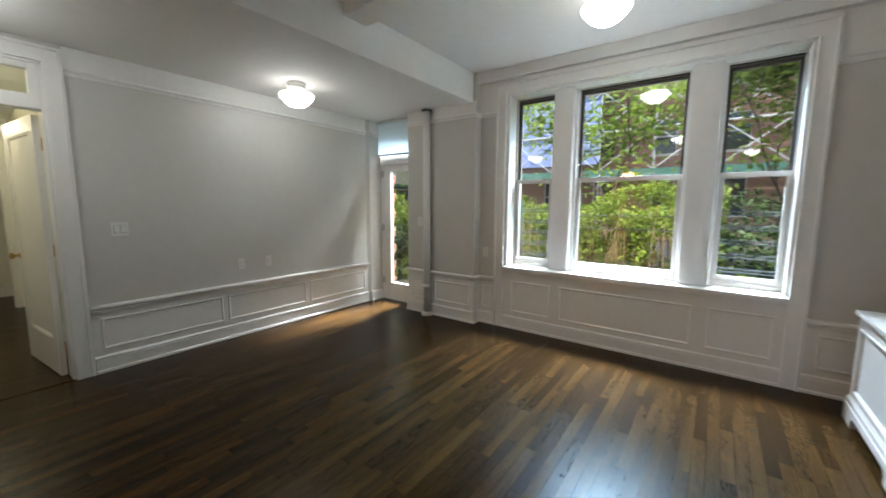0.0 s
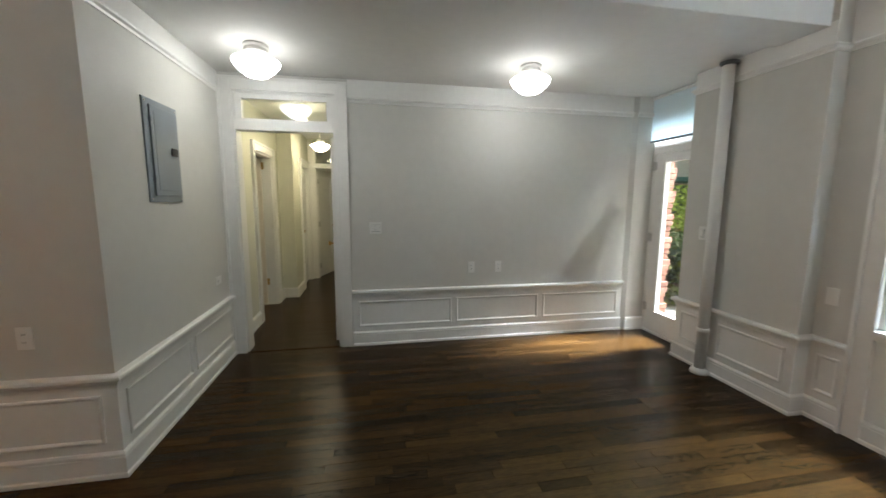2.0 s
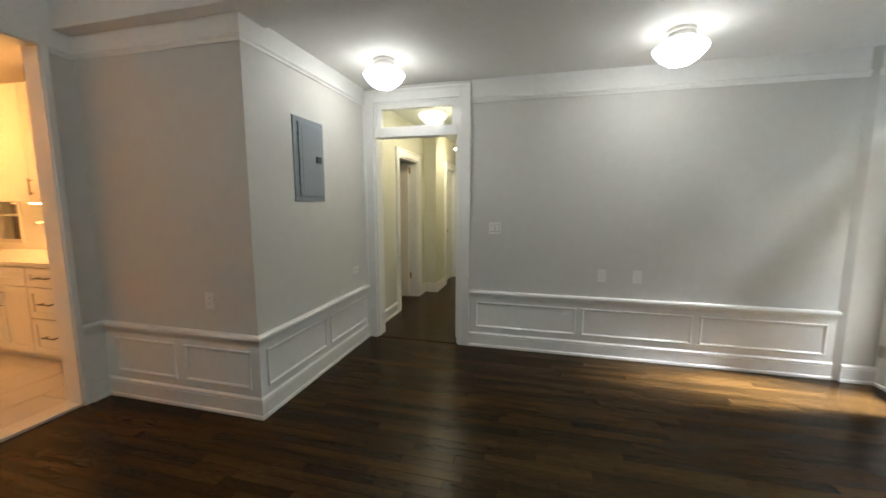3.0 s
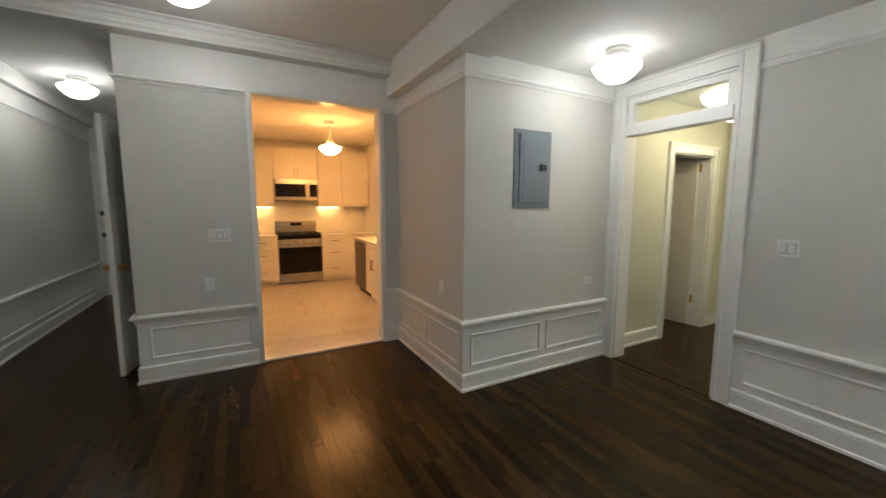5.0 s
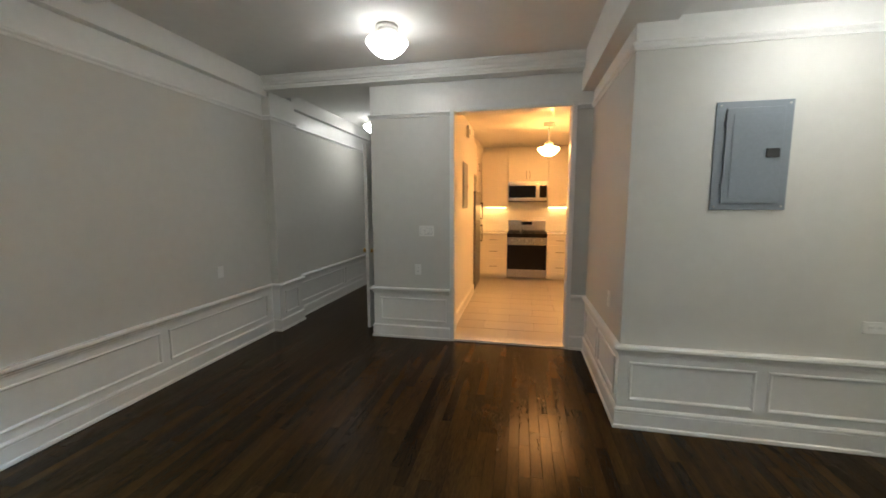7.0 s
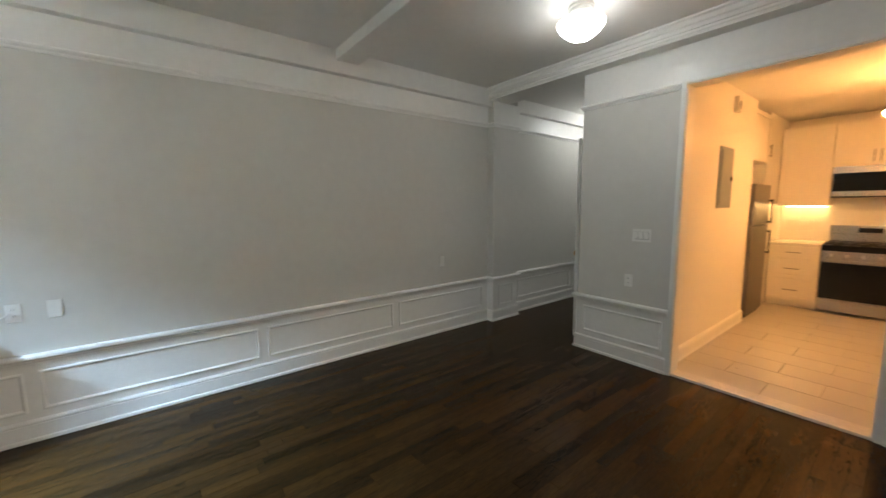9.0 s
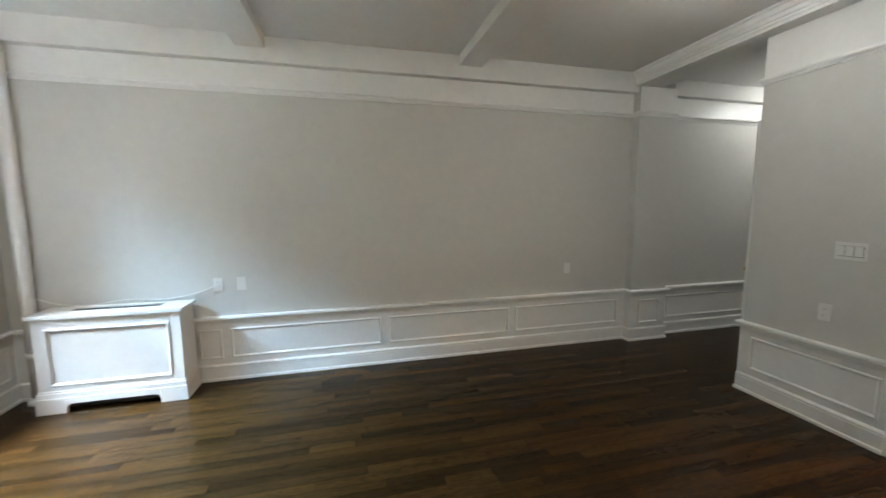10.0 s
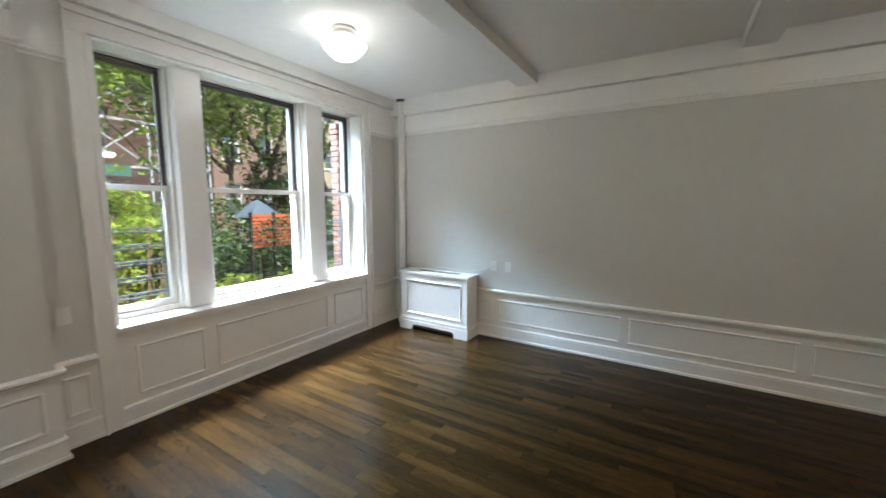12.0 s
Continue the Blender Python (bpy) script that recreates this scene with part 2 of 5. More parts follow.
wall_west = structure("wall_west", boxes((-2.65, W, 2.66, 6.12, 0, TOP), (-2.65, -2.535, 6.12, 6.22, 0, TOP), (-2.65, W, 1.765, 2.66, 2.46, TOP), (-2.65, W, 1.51, 1.765, 0, TOP)), WALL, "greige painted plaster wall over white wainscot", "wall")
wall_closet = structure("wall_closet", boxes((W, -0.862, 1.51, 1.66, 0, TOP)), WALL, "greige painted wall carrying the electrical panel", "wall")
wall_closet_side = structure("wall_closet_side", boxes((-1.0, -0.862, 0.15, 1.51, 0, TOP)), WALL, "greige painted side wall of the projecting closet", "wall")
wall_south = structure("wall_south", boxes((-0.862, -0.675, 0.15, 0.30, 0, TOP), (-0.675, 0.50, 0.15, 0.30, 2.45, TOP), (0.50, 1.415, 0.15, 0.30, 0, TOP)), WALL, "greige painted wall with the wide kitchen opening", "wall")
wall_east = structure("wall_east", boxes((E, 2.83, -4.0, 6.34, 0, TOP)), WALL, "long greige painted wall over white wainscot", "wall")
pilaster = structure("pilaster_east", boxes((2.575, E, -0.075, 0.385, 0, 2.75)), WALL, "shallow greige painted pilaster under the ceiling beam", "pilaster")
wall_north = structure("wall_north", boxes((-0.71, -0.39, 5.95, 6.34, 0, TOP), (2.08, 2.83, 5.95, 6.34, 0, TOP), (-0.39, 2.08, 5.95, 6.34, 2.63, TOP), (-0.39, 2.08, 5.95, 6.34, 0, 0.69)), WALL, "greige painted window wall with white trim", "wall")
pier_north = structure("pier_north", boxes((-1.735, -0.71, 5.83, 6.34, 0, TOP)), WALL, "greige painted wall pier beside the garden door", "wall")
wall_door_head = structure("wall_door_head", boxes((-2.535, -1.735, 6.14, 6.34, 2.57, TOP)), WALL, "wall above the garden door", "wall")

wall_foyer_west = structure("wall_foyer_west", boxes((1.29, 1.415, -0.72, 0.15, 0, TOP), (1.29, 1.415, -1.50, -0.72, 2.22, TOP), (1.29, 1.415, -4.0, -1.50, 0, TOP)), WALL, "greige painted foyer wall with a door opening", "wall")
wall_foyer_end = structure("wall_foyer_end", boxes((1.29, 2.83, -4.0, -3.85, 0, TOP)), WALL, "greige painted end wall of the foyer", "wall")
wall_kitchen_east = structure("wall_kitchen_east", boxes((0.58, 0.68, -2.05, 0.15, 0, TOP), (0.68, 1.24, -2.05, -1.95, 0, TOP), (1.24, 1.29, -4.0, -1.95, 0, TOP), (0.62, 1.24, -4.0, -2.86, 0, TOP)), CABINET, "painted kitchen side wall", "wall")
wall_kitchen_south = structure("wall_kitchen_south", boxes((-1.86, 1.29, -4.1, -3.95, 0, TOP)), CABINET, "painted kitchen back wall", "wall")
wall_kitchen_west = structure("wall_kitchen_west", boxes((-1.86, -1.74, -4.0, -2.55, 0, TOP), (-1.86, -1.74, -2.55, -2.15, 0, 1.0), (-1.86, -1.74, -2.55, -2.15, 1.62, TOP), (-1.86, -1.74, -2.15, 0.15, 0, TOP), (-1.74, -0.85, 0.03, 0.15, 0, TOP)), CABINET, "painted kitchen wall with a small window", "wall")

wall_hall_south = structure("wall_hall_south", boxes((-3.50, -2.65, 1.50, 1.64, 0, TOP), (-4.27, -3.50, 1.50, 1.64, 2.06, TOP), (-4.62, -4.27, 1.50, 1.64, 0, TOP), (-4.74, -4.62, 1.50, 1.84, 0, TOP), (-5.25, -4.74, 1.72, 1.84, 0, TOP), (-5.92, -5.25, 1.72, 1.84, 2.06, TOP), (-6.2, -5.92, 1.72, 1.84, 0, TOP)), HALLWALL, "cream painted hallway wall with door openings", "wall")
wall_hall_north = structure("wall_hall_north", boxes((-7.2, -2.65, 2.80, 2.92, 0, TOP)), HALLWALL, "cream painted hallway wall", "wall")
wall_hall_end = structure("wall_hall_end", boxes((-6.12, -6.0, 1.84, 1.96, 0, TOP), (-6.12, -6.0, 2.66, 2.80, 0, TOP), (-6.12, -6.0, 1.96, 2.66, 2.42, TOP)), HALLWALL, "cream painted wall with a transomed doorway", "wall")
wall_far_room = structure("wall_far_room", boxes((-7.2, -7.05, 0.2, 2.8, 0, TOP), (-7.05, -6.12, 0.2, 0.32, 0, TOP), (-6.2, -6.08, 0.32, 1.72, 0, TOP)), PLASTER_DARK, "dim painted walls of the far room", "wall")
wall_side_room = structure("wall_side_room", boxes((-5.0, -2.65, -0.2, -0.08, 0, TOP), (-5.0, -4.88, -0.08, 1.5, 0, TOP), (-2.77, -2.65, -0.08, 1.5, 0, TOP), (-6.2, -5.0, 0.2, 0.32, 0, TOP)), PLASTER_DARK, "dim painted walls of the side room", "wall")

ceiling_main = structure("ceiling_main", boxes((-0.90, E, 0.30, 5.95, CE, TOP)), CEIL, "white painted plaster ceiling between beams", "ceiling")
ceiling_west = structure("ceiling_west", boxes((W, -0.90, 1.66, 6.20, CW, TOP)), CEIL, "lower white painted ceiling beside the long beam", "ceiling")
ceiling_foyer = structure("ceiling_foyer", boxes((1.415, E, -3.85, 0.115, CF, TOP)), CEIL, "white painted foyer ceiling", "ceiling")
ceiling_kitchen = structure("ceiling_kitchen", boxes((-1.74, 1.24, -3.95, 0.15, CK, TOP)), CEIL, "white painted kitchen ceiling", "ceiling")
ceiling_hall = structure("ceiling_hall", boxes((-7.05, -2.65, -0.08, 2.80, CH, TOP)), CEIL, "cream painted hallway ceiling", "ceiling")
roof = structure("roof", boxes((-7.4, 3.0, -4.3, 6.36, TOP, 3.25)), CEIL, "flat slab above the rooms", "roof")


def beam(name, dims, label):
    return structure(name, boxes(dims, bevel=0.006), CEIL, label, "beam")


beam("beam_long", (-1.085, -0.75, 0.30, 5.95, 2.568, CE + 0.02), "wide white boxed ceiling beam running to the window wall")
beam("beam_cross_1", (-0.75, 2.61, 4.01, 4.235, 2.80, CE + 0.02), "white boxed cross beam")
beam("beam_cross_2", (-0.75, 2.61, 2.14, 2.36, 2.80, CE + 0.02), "white boxed cross beam")
beam("beam_south", (-0.75, E, 0.115, 0.44, 2.75, CE + 0.02), "white boxed beam with stepped crown above the kitchen wall")
beam("beam_foyer", (1.415, 1.66, -3.85, 0.115, 2.75, CF + 0.02), "white boxed soffit along the foyer wall")
beam("beam_east", (2.60, E, 0.385, 5.95, 2.69, CE + 0.02), "shallow white boxed beam along the wall")
beam("beam_foyer_east", (2.60, E, -3.85, -0.075, 2.69, CF + 0.02), "shallow white boxed beam along the foyer wall")
beam("beam_north", (-0.75, 2.60, 5.88, 5.95, 2.775, CE + 0.02), "shallow white boxed beam over the windows")
crown = structure("trim_crown", moulding(moulding(bmesh.new(), ((0, CE), (0.045, CE), (0.045, CE - 0.014), (0.026, CE - 0.022), (0.012, CE - 0.05), (0, CE - 0.056)), (-0.75, 0.44), (2.60, 0.44), (0, 1)), ((0, 2.775), (0.012, 2.775), (0.016, 2.79), (0.008, 2.802), (0, 2.806)), (-0.75, 0.44), (2.60, 0.44), (0, 1)), WHITE, "white stepped crown moulding on the beam", "moulding")


def strip_shape():
    """A shallow upright pilaster with one splayed edge."""
    bm = bmesh.new()
    plan = ((W, 5.785), (W + 0.024, 5.840), (W + 0.024, 6.10), (W, 6.10))
    low, high = [bm.verts.new((x, y, 0)) for x, y in plan], [bm.verts.new((x, y, TOP)) for x, y in plan]
    for i in range(4):
        bm.faces.new((low[i], low[(i + 1) % 4], high[(i + 1) % 4], high[i]))
    bm.faces.new(low)
    bm.faces.new(high)
    return bm


# wainscot and rails, run by run
PR = 2.435
wainscot(wall_west, (W, 5.79), (W, 2.775), (1, 0), ((0.06, 0.97), (1.03, 1.95), (2.00, 2.955)), picture=2.405)
frieze(wall_west, (W, 5.79), (W, 2.775), (1, 0), 2.42, CW)
strip_west = structure("pilaster_west", strip_shape(), WALL, "narrow greige painted pilaster beside the garden door", "pilaster")
wainscot(strip_west, (W + 0.024, 6.06), (W + 0.024, 5.835), (1, 0), (), rail=False, field=False, picture=2.405)
frieze(strip_west, (W + 0.024, 6.06), (W + 0.024, 5.845), (1, 0), 2.42, CW)
wainscot(wall_closet, (W, 1.66), (-0.862, 1.66), (0, 1), ((0.05, 0.78), (0.846, 1.577)), m0=0, m1=1, picture=PR)
frieze(wall_closet, (W, 1.66), (-0.862, 1.66), (0, 1), PR + 0.01, CW, 0, 1)
wainscot(wall_closet_side, (-0.862, 1.66), (-0.862, 0.30), (1, 0), ((0.07, 0.62), (0.70, 1.25)), m0=1, m1=-1, picture=PR)
frieze(wall_closet_side, (-0.862, 1.66), (-0.862, 0.30), (1, 0), PR + 0.01, 2.568, 1, -1)
wainscot(wall_south, (-0.862, 0.30), (-0.715, 0.30), (0, 1), (), m0=-1, picture=PR)
wainscot(wall_south, (0.54, 0.30), (1.415, 0.30), (0, 1), ((0.04, 0.80),), m1=1, picture=PR)
frieze(wall_south, (-0.862, 0.30), (1.415, 0.30), (0, 1), 2.455, 2.75)
wainscot(wall_foyer_west, (1.415, 0.30), (1.415, -0.62), (1, 0), ((0.08, 0.84),), m0=1, picture=PR)
wainscot(wall_foyer_west, (1.415, -1.60), (1.415, -3.85), (1, 0), ((0.08, 1.05), (1.12, 2.15)), m1=-1, picture=PR)
wainscot(wall_east, (E, 0.385), (E, 5.95), (-1, 0), ((0.10, 1.345), (1.42, 2.67), (2.74, 4.04), (4.11, 4.29)), m0=-1, m1=-1, picture=2.475)
frieze(wall_east, (E, 0.385), (E, 5.95), (-1, 0), 2.485, 2.69)
wainscot(pilaster, (2.575, -0.075), (2.575, 0.385), (-1, 0), ((0.09, 0.36),), m0=1, m1=1, picture=2.475, zp=(0.195, 0.465))
wainscot(pilaster, (2.575, 0.385), (E, 0.385), (0, 1), (), m0=1, m1=-1, picture=2.475)
wainscot(pilaster, (E, -0.075), (2.575, -0.075), (0, -1), (), m0=-1, m1=1, picture=2.475)
frieze(pilaster, (2.575, -0.075), (2.575, 0.385), (-1, 0), 2.485, 2.75, 1, 1)
wainscot(wall_east, (E, -3.85), (E, -0.075), (-1, 0), ((0.10, 1.10), (1.17, 2.35), (2.42, 3.66)), m0=-1, m1=-1, picture=2.475)
frieze(wall_east, (E, -3.85), (E, -0.075), (-1, 0), 2.485, 2.69)
wainscot(pier_north, (-0.71, 5.83), (-1.735, 5.83), (0, -1), ((0.06, 0.58), (0.74, 0.97)), m0=1, m1=1, picture=PR)
frieze(pier_north, (-0.71, 5.83), (-1.735, 5.83), (0, -1), PR + 0.01, 2.59)
wainscot(pier_north, (-0.71, 5.95), (-0.71, 5.83), (1, 0), (), m0=-1, m1=1, picture=PR)
wainscot(pier_north, (-1.735, 5.83), (-1.735, 6.12), (-1, 0), (), m0=1, picture=PR)
wainscot(wall_north, (-0.49, 5.95), (-0.71, 5.95), (0, -1), ((0.04, 0.17),), m1=-1, picture=PR)
frieze(wall_north, (-0.49, 5.95), (-0.71, 5.95), (0, -1), PR + 0.01, 2.775)
wainscot(wall_north, (E, 5.95), (2.18, 5.95), (0, -1), ((0.06, 0.42),), m0=-1, picture=PR)
frieze(wall_north, (E, 5.95), (2.18, 5.95), (0, -1), PR + 0.01, 2.775)
wainscot(wall_north, (2.08, 5.95), (-0.39, 5.95), (0, -1), ((0.07, 0.52), (0.62, 1.80), (1.90, 2.36)), rail=False, field=False, zp=(0.198, 0.56))
part("apron", boxes((-0.39, 2.08, 5.945, 5.95, 0.147, 0.69)), WHITE, wall_north)
wainscot(wall_hall_south, (-2.65, 1.64), (-3.40, 1.64), (0, 1), (), rail=False, field=False)
wainscot(wall_hall_south, (-4.37, 1.64), (-4.62, 1.64), (0, 1), (), rail=False, field=False, m1=-1)
wainscot(wall_hall_south, (-4.62, 1.64), (-4.62, 1.84), (1, 0), (), rail=False, field=False, m0=-1, m1=1)
wainscot(wall_hall_south, (-4.62, 1.84), (-5.15, 1.84), (0, 1), (), rail=False, field=False, m0=1)
wainscot(wall_hall_north, (-6.0, 2.80), (-2.65, 2.80), (0, -1), (), rail=False, field=False)
wainscot(wall_far_room, (-7.05, 2.80), (-7.05, 0.32), (1, 0), (), rail=False, field=False)
wainscot(wall_kitchen_east, (0.58, 0.15), (0.58, -2.05), (-1, 0), (), rail=False, field=False)

# floors
floor = structure("floor", boxes((-7.2, 2.83, -0.2, 6.36, -0.30, -0.012), (0.68, 2.83, -4.0, -0.2, -0.30, -0.012)), SUBFLOOR, "dark stained oak strip floor with a satin finish", "floor")
floor_kitchen = structure("floor_kitchen", boxes((-1.86, 1.29, -4.1, 0.152, -0.29, 0.004)), GROUT, "cream porcelain tile floor", "floor")
saddle = structure("threshold_kitchen", boxes((-0.675, 0.50, 0.152, 0.30, -0.01, 0.020), bevel=0.006), MARBLE, "white marble saddle in the kitchen opening", "threshold")
saddle_hall = structure("threshold_hall", boxes((-2.652, -2.498, 1.765, 2.66, -0.012, 0.006), bevel=0.002), WOOD, "dark wooden saddle in the hallway door", "threshold")

# ---- lamps ----


def ceiling_lamp(x, y, z, glass, label, drop=0.0, size=1.0):
    """A schoolhouse globe on a stepped white canopy; drop: the length of its stem."""
    lamp = tagged(empty("ceiling_lamp" if not drop else "pendant_lamp", x, y, z), label, "lamp")
    part("canopy", lathe([(r * size, h) for r, h in ((0.074, 0), (0.086, -0.006), (0.088, -0.022), (0.076, -0.028), (0.076, -0.040), (0.086, -0.046), (0.086, -0.060), (0.066, -0.066))]), WHITE, lamp)
    if drop:
        part("stem", lathe(((0.011, -0.05), (0.011, -drop - 0.03)), 12), WHITE, lamp, smooth=True)
        part("collar", lathe(((0.03, -drop + 0.0), (0.060, -drop - 0.03), (0.066, -drop - 0.062), (0.05, -drop - 0.066))), WHITE, lamp, smooth=True)
    dim = {OPAL: OPAL_DIM, OPAL_WARM: OPAL_WARM_DIM, OPAL_HALL: OPAL_HALL_DIM}[glass]
    low = 0.012 - drop
    part("shoulder", lathe([(r * size, h * size + low) for r, h in ((0.060, -0.074), (0.062, -0.088), (0.090, -0.096), (0.130, -0.106), (0.156, -0.120))], 32), dim, lamp, "opal glass shoulder", smooth=True)
    globe = lathe([(r * size, h * size + low) for r, h in ((0.156, -0.120), (0.164, -0.130), (0.163, -0.142), (0.152, -0.160), (0.130, -0.186), (0.104, -0.210), (0.090, -0.219), (0.077, -0.229), (0.044, -0.238), (0.006, -0.241))], 32)
    part("globe", globe, glass, lamp, "lit opal glass globe", smooth=True)
    return lamp


for x, y, z in ((0.857, 4.958, CE), (0.862, 1.261, CE), (-1.828, 2.176, CW), (-1.833, 4.309, CW), (2.117, -1.543, CF)):
    tagged(ceiling_lamp(x, y, z, OPAL, "lit schoolhouse globe lamp of white opal glass on the ceiling"), group="schoolhouse ceiling lamps")
ceiling_lamp(-0.584, -1.676, CK, OPAL_WARM, "warm lit schoolhouse pendant lamp on a short white stem", drop=0.265, size=0.95)
for x, d in ((-3.46, 0.11), (-4.95, 0.15)):
    tagged(ceiling_lamp(x, 2.205, CH, OPAL_HALL, "lit cream globe lamp hanging in the hallway", drop=d, size=0.85), group="hallway lamps")

# ---- windows and doors ----


def sash_window(name, x0, x1, z0, z1, mid, guard, wires=0):
    """A double-hung window: white lower sash in front, upper sash in a dark frame behind, glass panes, guard bars outside."""
    win = tagged(empty(name), "double-hung window with a white lower sash and dark upper frame" + (", metal guard bars outside" if guard else ""), "window", kind="structure")
    y = 6.14
    part("outer_frame", boxes((x0 - 0.02, x0 + 0.009, y + 0.035, y + 0.10, mid, z1), (x1 - 0.009, x1 + 0.02, y + 0.035, y + 0.10, mid, z1), (x0, x1, y + 0.030, y + 0.10, z1 - 0.022, z1 + 0.03), bevel=0.002), ALU, win)
    part("stop_bead", boxes((x0 - 0.02, x0 + 0.010, y - 0.012, y + 0.030, z0, z1), (x1 - 0.010, x1 + 0.02, y - 0.012, y + 0.030, z0, z1), (x0 - 0.02, x0 + 0.012, y + 0.036, y + 0.10, z0, mid - 0.002), (x1 - 0.012, x1 + 0.02, y + 0.036, y + 0.10, z0, mid - 0.002), (x0, x1, y - 0.012, y + 0.026, z1 - 0.012, z1 + 0.03), bevel=0.002), SASH, win)
    part("sub_sill", boxes((x0, x1, y - 0.014, y + 0.14, z0 - 0.03, z0 + 0.010), bevel=0.003), SASH, win)
    low = part("lower_sash", boxes((x0 + 0.012, x0 + 0.046, y, y + 0.035, z0 + 0.012, mid), (x1 - 0.046, x1 - 0.012, y, y + 0.035, z0 + 0.012, mid), (x0 + 0.040, x1 - 0.040, y, y + 0.035, z0 + 0.012, z0 + 0.062), (x0 + 0.014, x1 - 0.014, y - 0.006, y + 0.035, mid - 0.022, mid + 0.020), bevel=0.003), SASH, win)
    up = part("upper_sash", boxes((x0 + 0.014, x0 + 0.036, y + 0.042, y + 0.075, mid, z1 - 0.03), (x1 - 0.036, x1 - 0.014, y + 0.042, y + 0.075, mid, z1 - 0.03), (x0 + 0.036, x1 - 0.036, y + 0.042, y + 0.075, z1 - 0.055, z1 - 0.03), (x0 + 0.036, x1 - 0.036, y + 0.042, y + 0.075, mid - 0.02, mid + 0.012), bevel=0.002), ALU, win)
    for sash, ya, za, zb in ((low, y + 0.016, z0 + 0.062, mid - 0.022), (up, y + 0.058, mid + 0.012, z1 - 0.055)):
        p = part("pane", boxes((x0 + 0.034, x1 - 0.034, ya, ya + 0.004, za - 0.002, zb + 0.002)), GLASS, sash)
        p.visible_shadow = False
    for u in (0.25, 0.75):
        c = x0 + (x1 - x0) * u
        lock = part("sash_lock", boxes((c - 0.022, c + 0.022, y + 0.006, y + 0.030, mid + 0.020, mid + 0.026), (c - 0.010, c + 0.016, y + 0.008, y + 0.026, mid + 0.026, mid + 0.038), bevel=0.002), ALU, win)
    if guard:
        for k in range(guard):
            z = z0 + 0.07 + k * 0.128
            for dz in (0.0, 0.030):
                part("guard_bar", boxes((x0 - 0.0, x1 + 0.0, y + 0.150, y + 0.162, z + dz, z + dz + 0.011)), GRILLE, win)
        for x in (x0 + 0.01, x1 - 0.02):
            part("guard_post", boxes((x, x + 0.012, y + 0.162, y + 0.174, z0 + 0.02, z0 + 0.10 + guard * 0.128)), GRILLE, win)
    for k in range(wires):
        part("guard_wire", boxes((x0, x1, y + 0.155, y + 0.161, z0 + 0.42 + 0.14 * k, z0 + 0.426 + 0.14 * k)), GRILLE, win)
    return win


Z0, Z1, MID = 0.755, 2.605, 1.685
sash_window("window_1", -0.345, 0.105, Z0, Z1, MID, 5)
sash_window("window_2", 0.345, 1.305, Z0, Z1, MID, 0, 2)
sash_window("window_3", 1.560, 2.045, Z0, Z1, MID, 5)
surround = tagged(empty("trim_window"), "broad white painted window surround with deep mullions and a stool", "window trim", kind="structure")
for x0, x1 in ((0.105, 0.345), (1.305, 1.560)):
    part("mullion", boxes((x0 + 0.02, x1 - 0.02, 6.02, 6.30, 0.73, 2.62), (x0 - 0.005, x1 + 0.005, 6.10, 6.30, 0.73, 2.62), bevel=0.006), WHITE, surround)
for x0, x1 in ((-0.392, -0.345), (2.045, 2.082)):
    part("jamb", boxes((x0, x1, 5.951, 6.30, 0.73, 2.62), bevel=0.003), WHITE, surround)
part("head_jamb", boxes((-0.39, 2.08, 5.951, 6.30, 2.600, 2.632), bevel=0.003), WHITE, surround)
for x0, x1, s in ((-0.49, -0.378, 1), (2.068, 2.18, -1)):
    part("casing", boxes((x0, x1, 5.924, 5.95, 0.0, 2.618), (x0 - 0.0 if s > 0 else x1 - 0.022, x0 + 0.022 if s > 0 else x1, 5.906, 5.924, 0.0, 2.72), (x0 + 0.094 if s > 0 else x0, x1 if s > 0 else x1 - 0.094, 5.914, 5.924, 0.74, 2.618), bevel=0.004), WHITE, surround)
part("head_casing", boxes((-0.49, 2.18, 5.924, 5.95, 2.618, 2.772), (-0.49, 2.18, 5.904, 5.924, 2.72, 2.742), (-0.378, 2.068, 5.914, 5.924, 2.618, 2.636), bevel=0.004), WHITE, surround)
part("stool", boxes((-0.375, 2.065, 5.895, 6.15, 0.690, 0.722), (-0.375, 2.065, 5.912, 5.944, 0.660, 0.690), bevel=0.006), WHITE, surround)


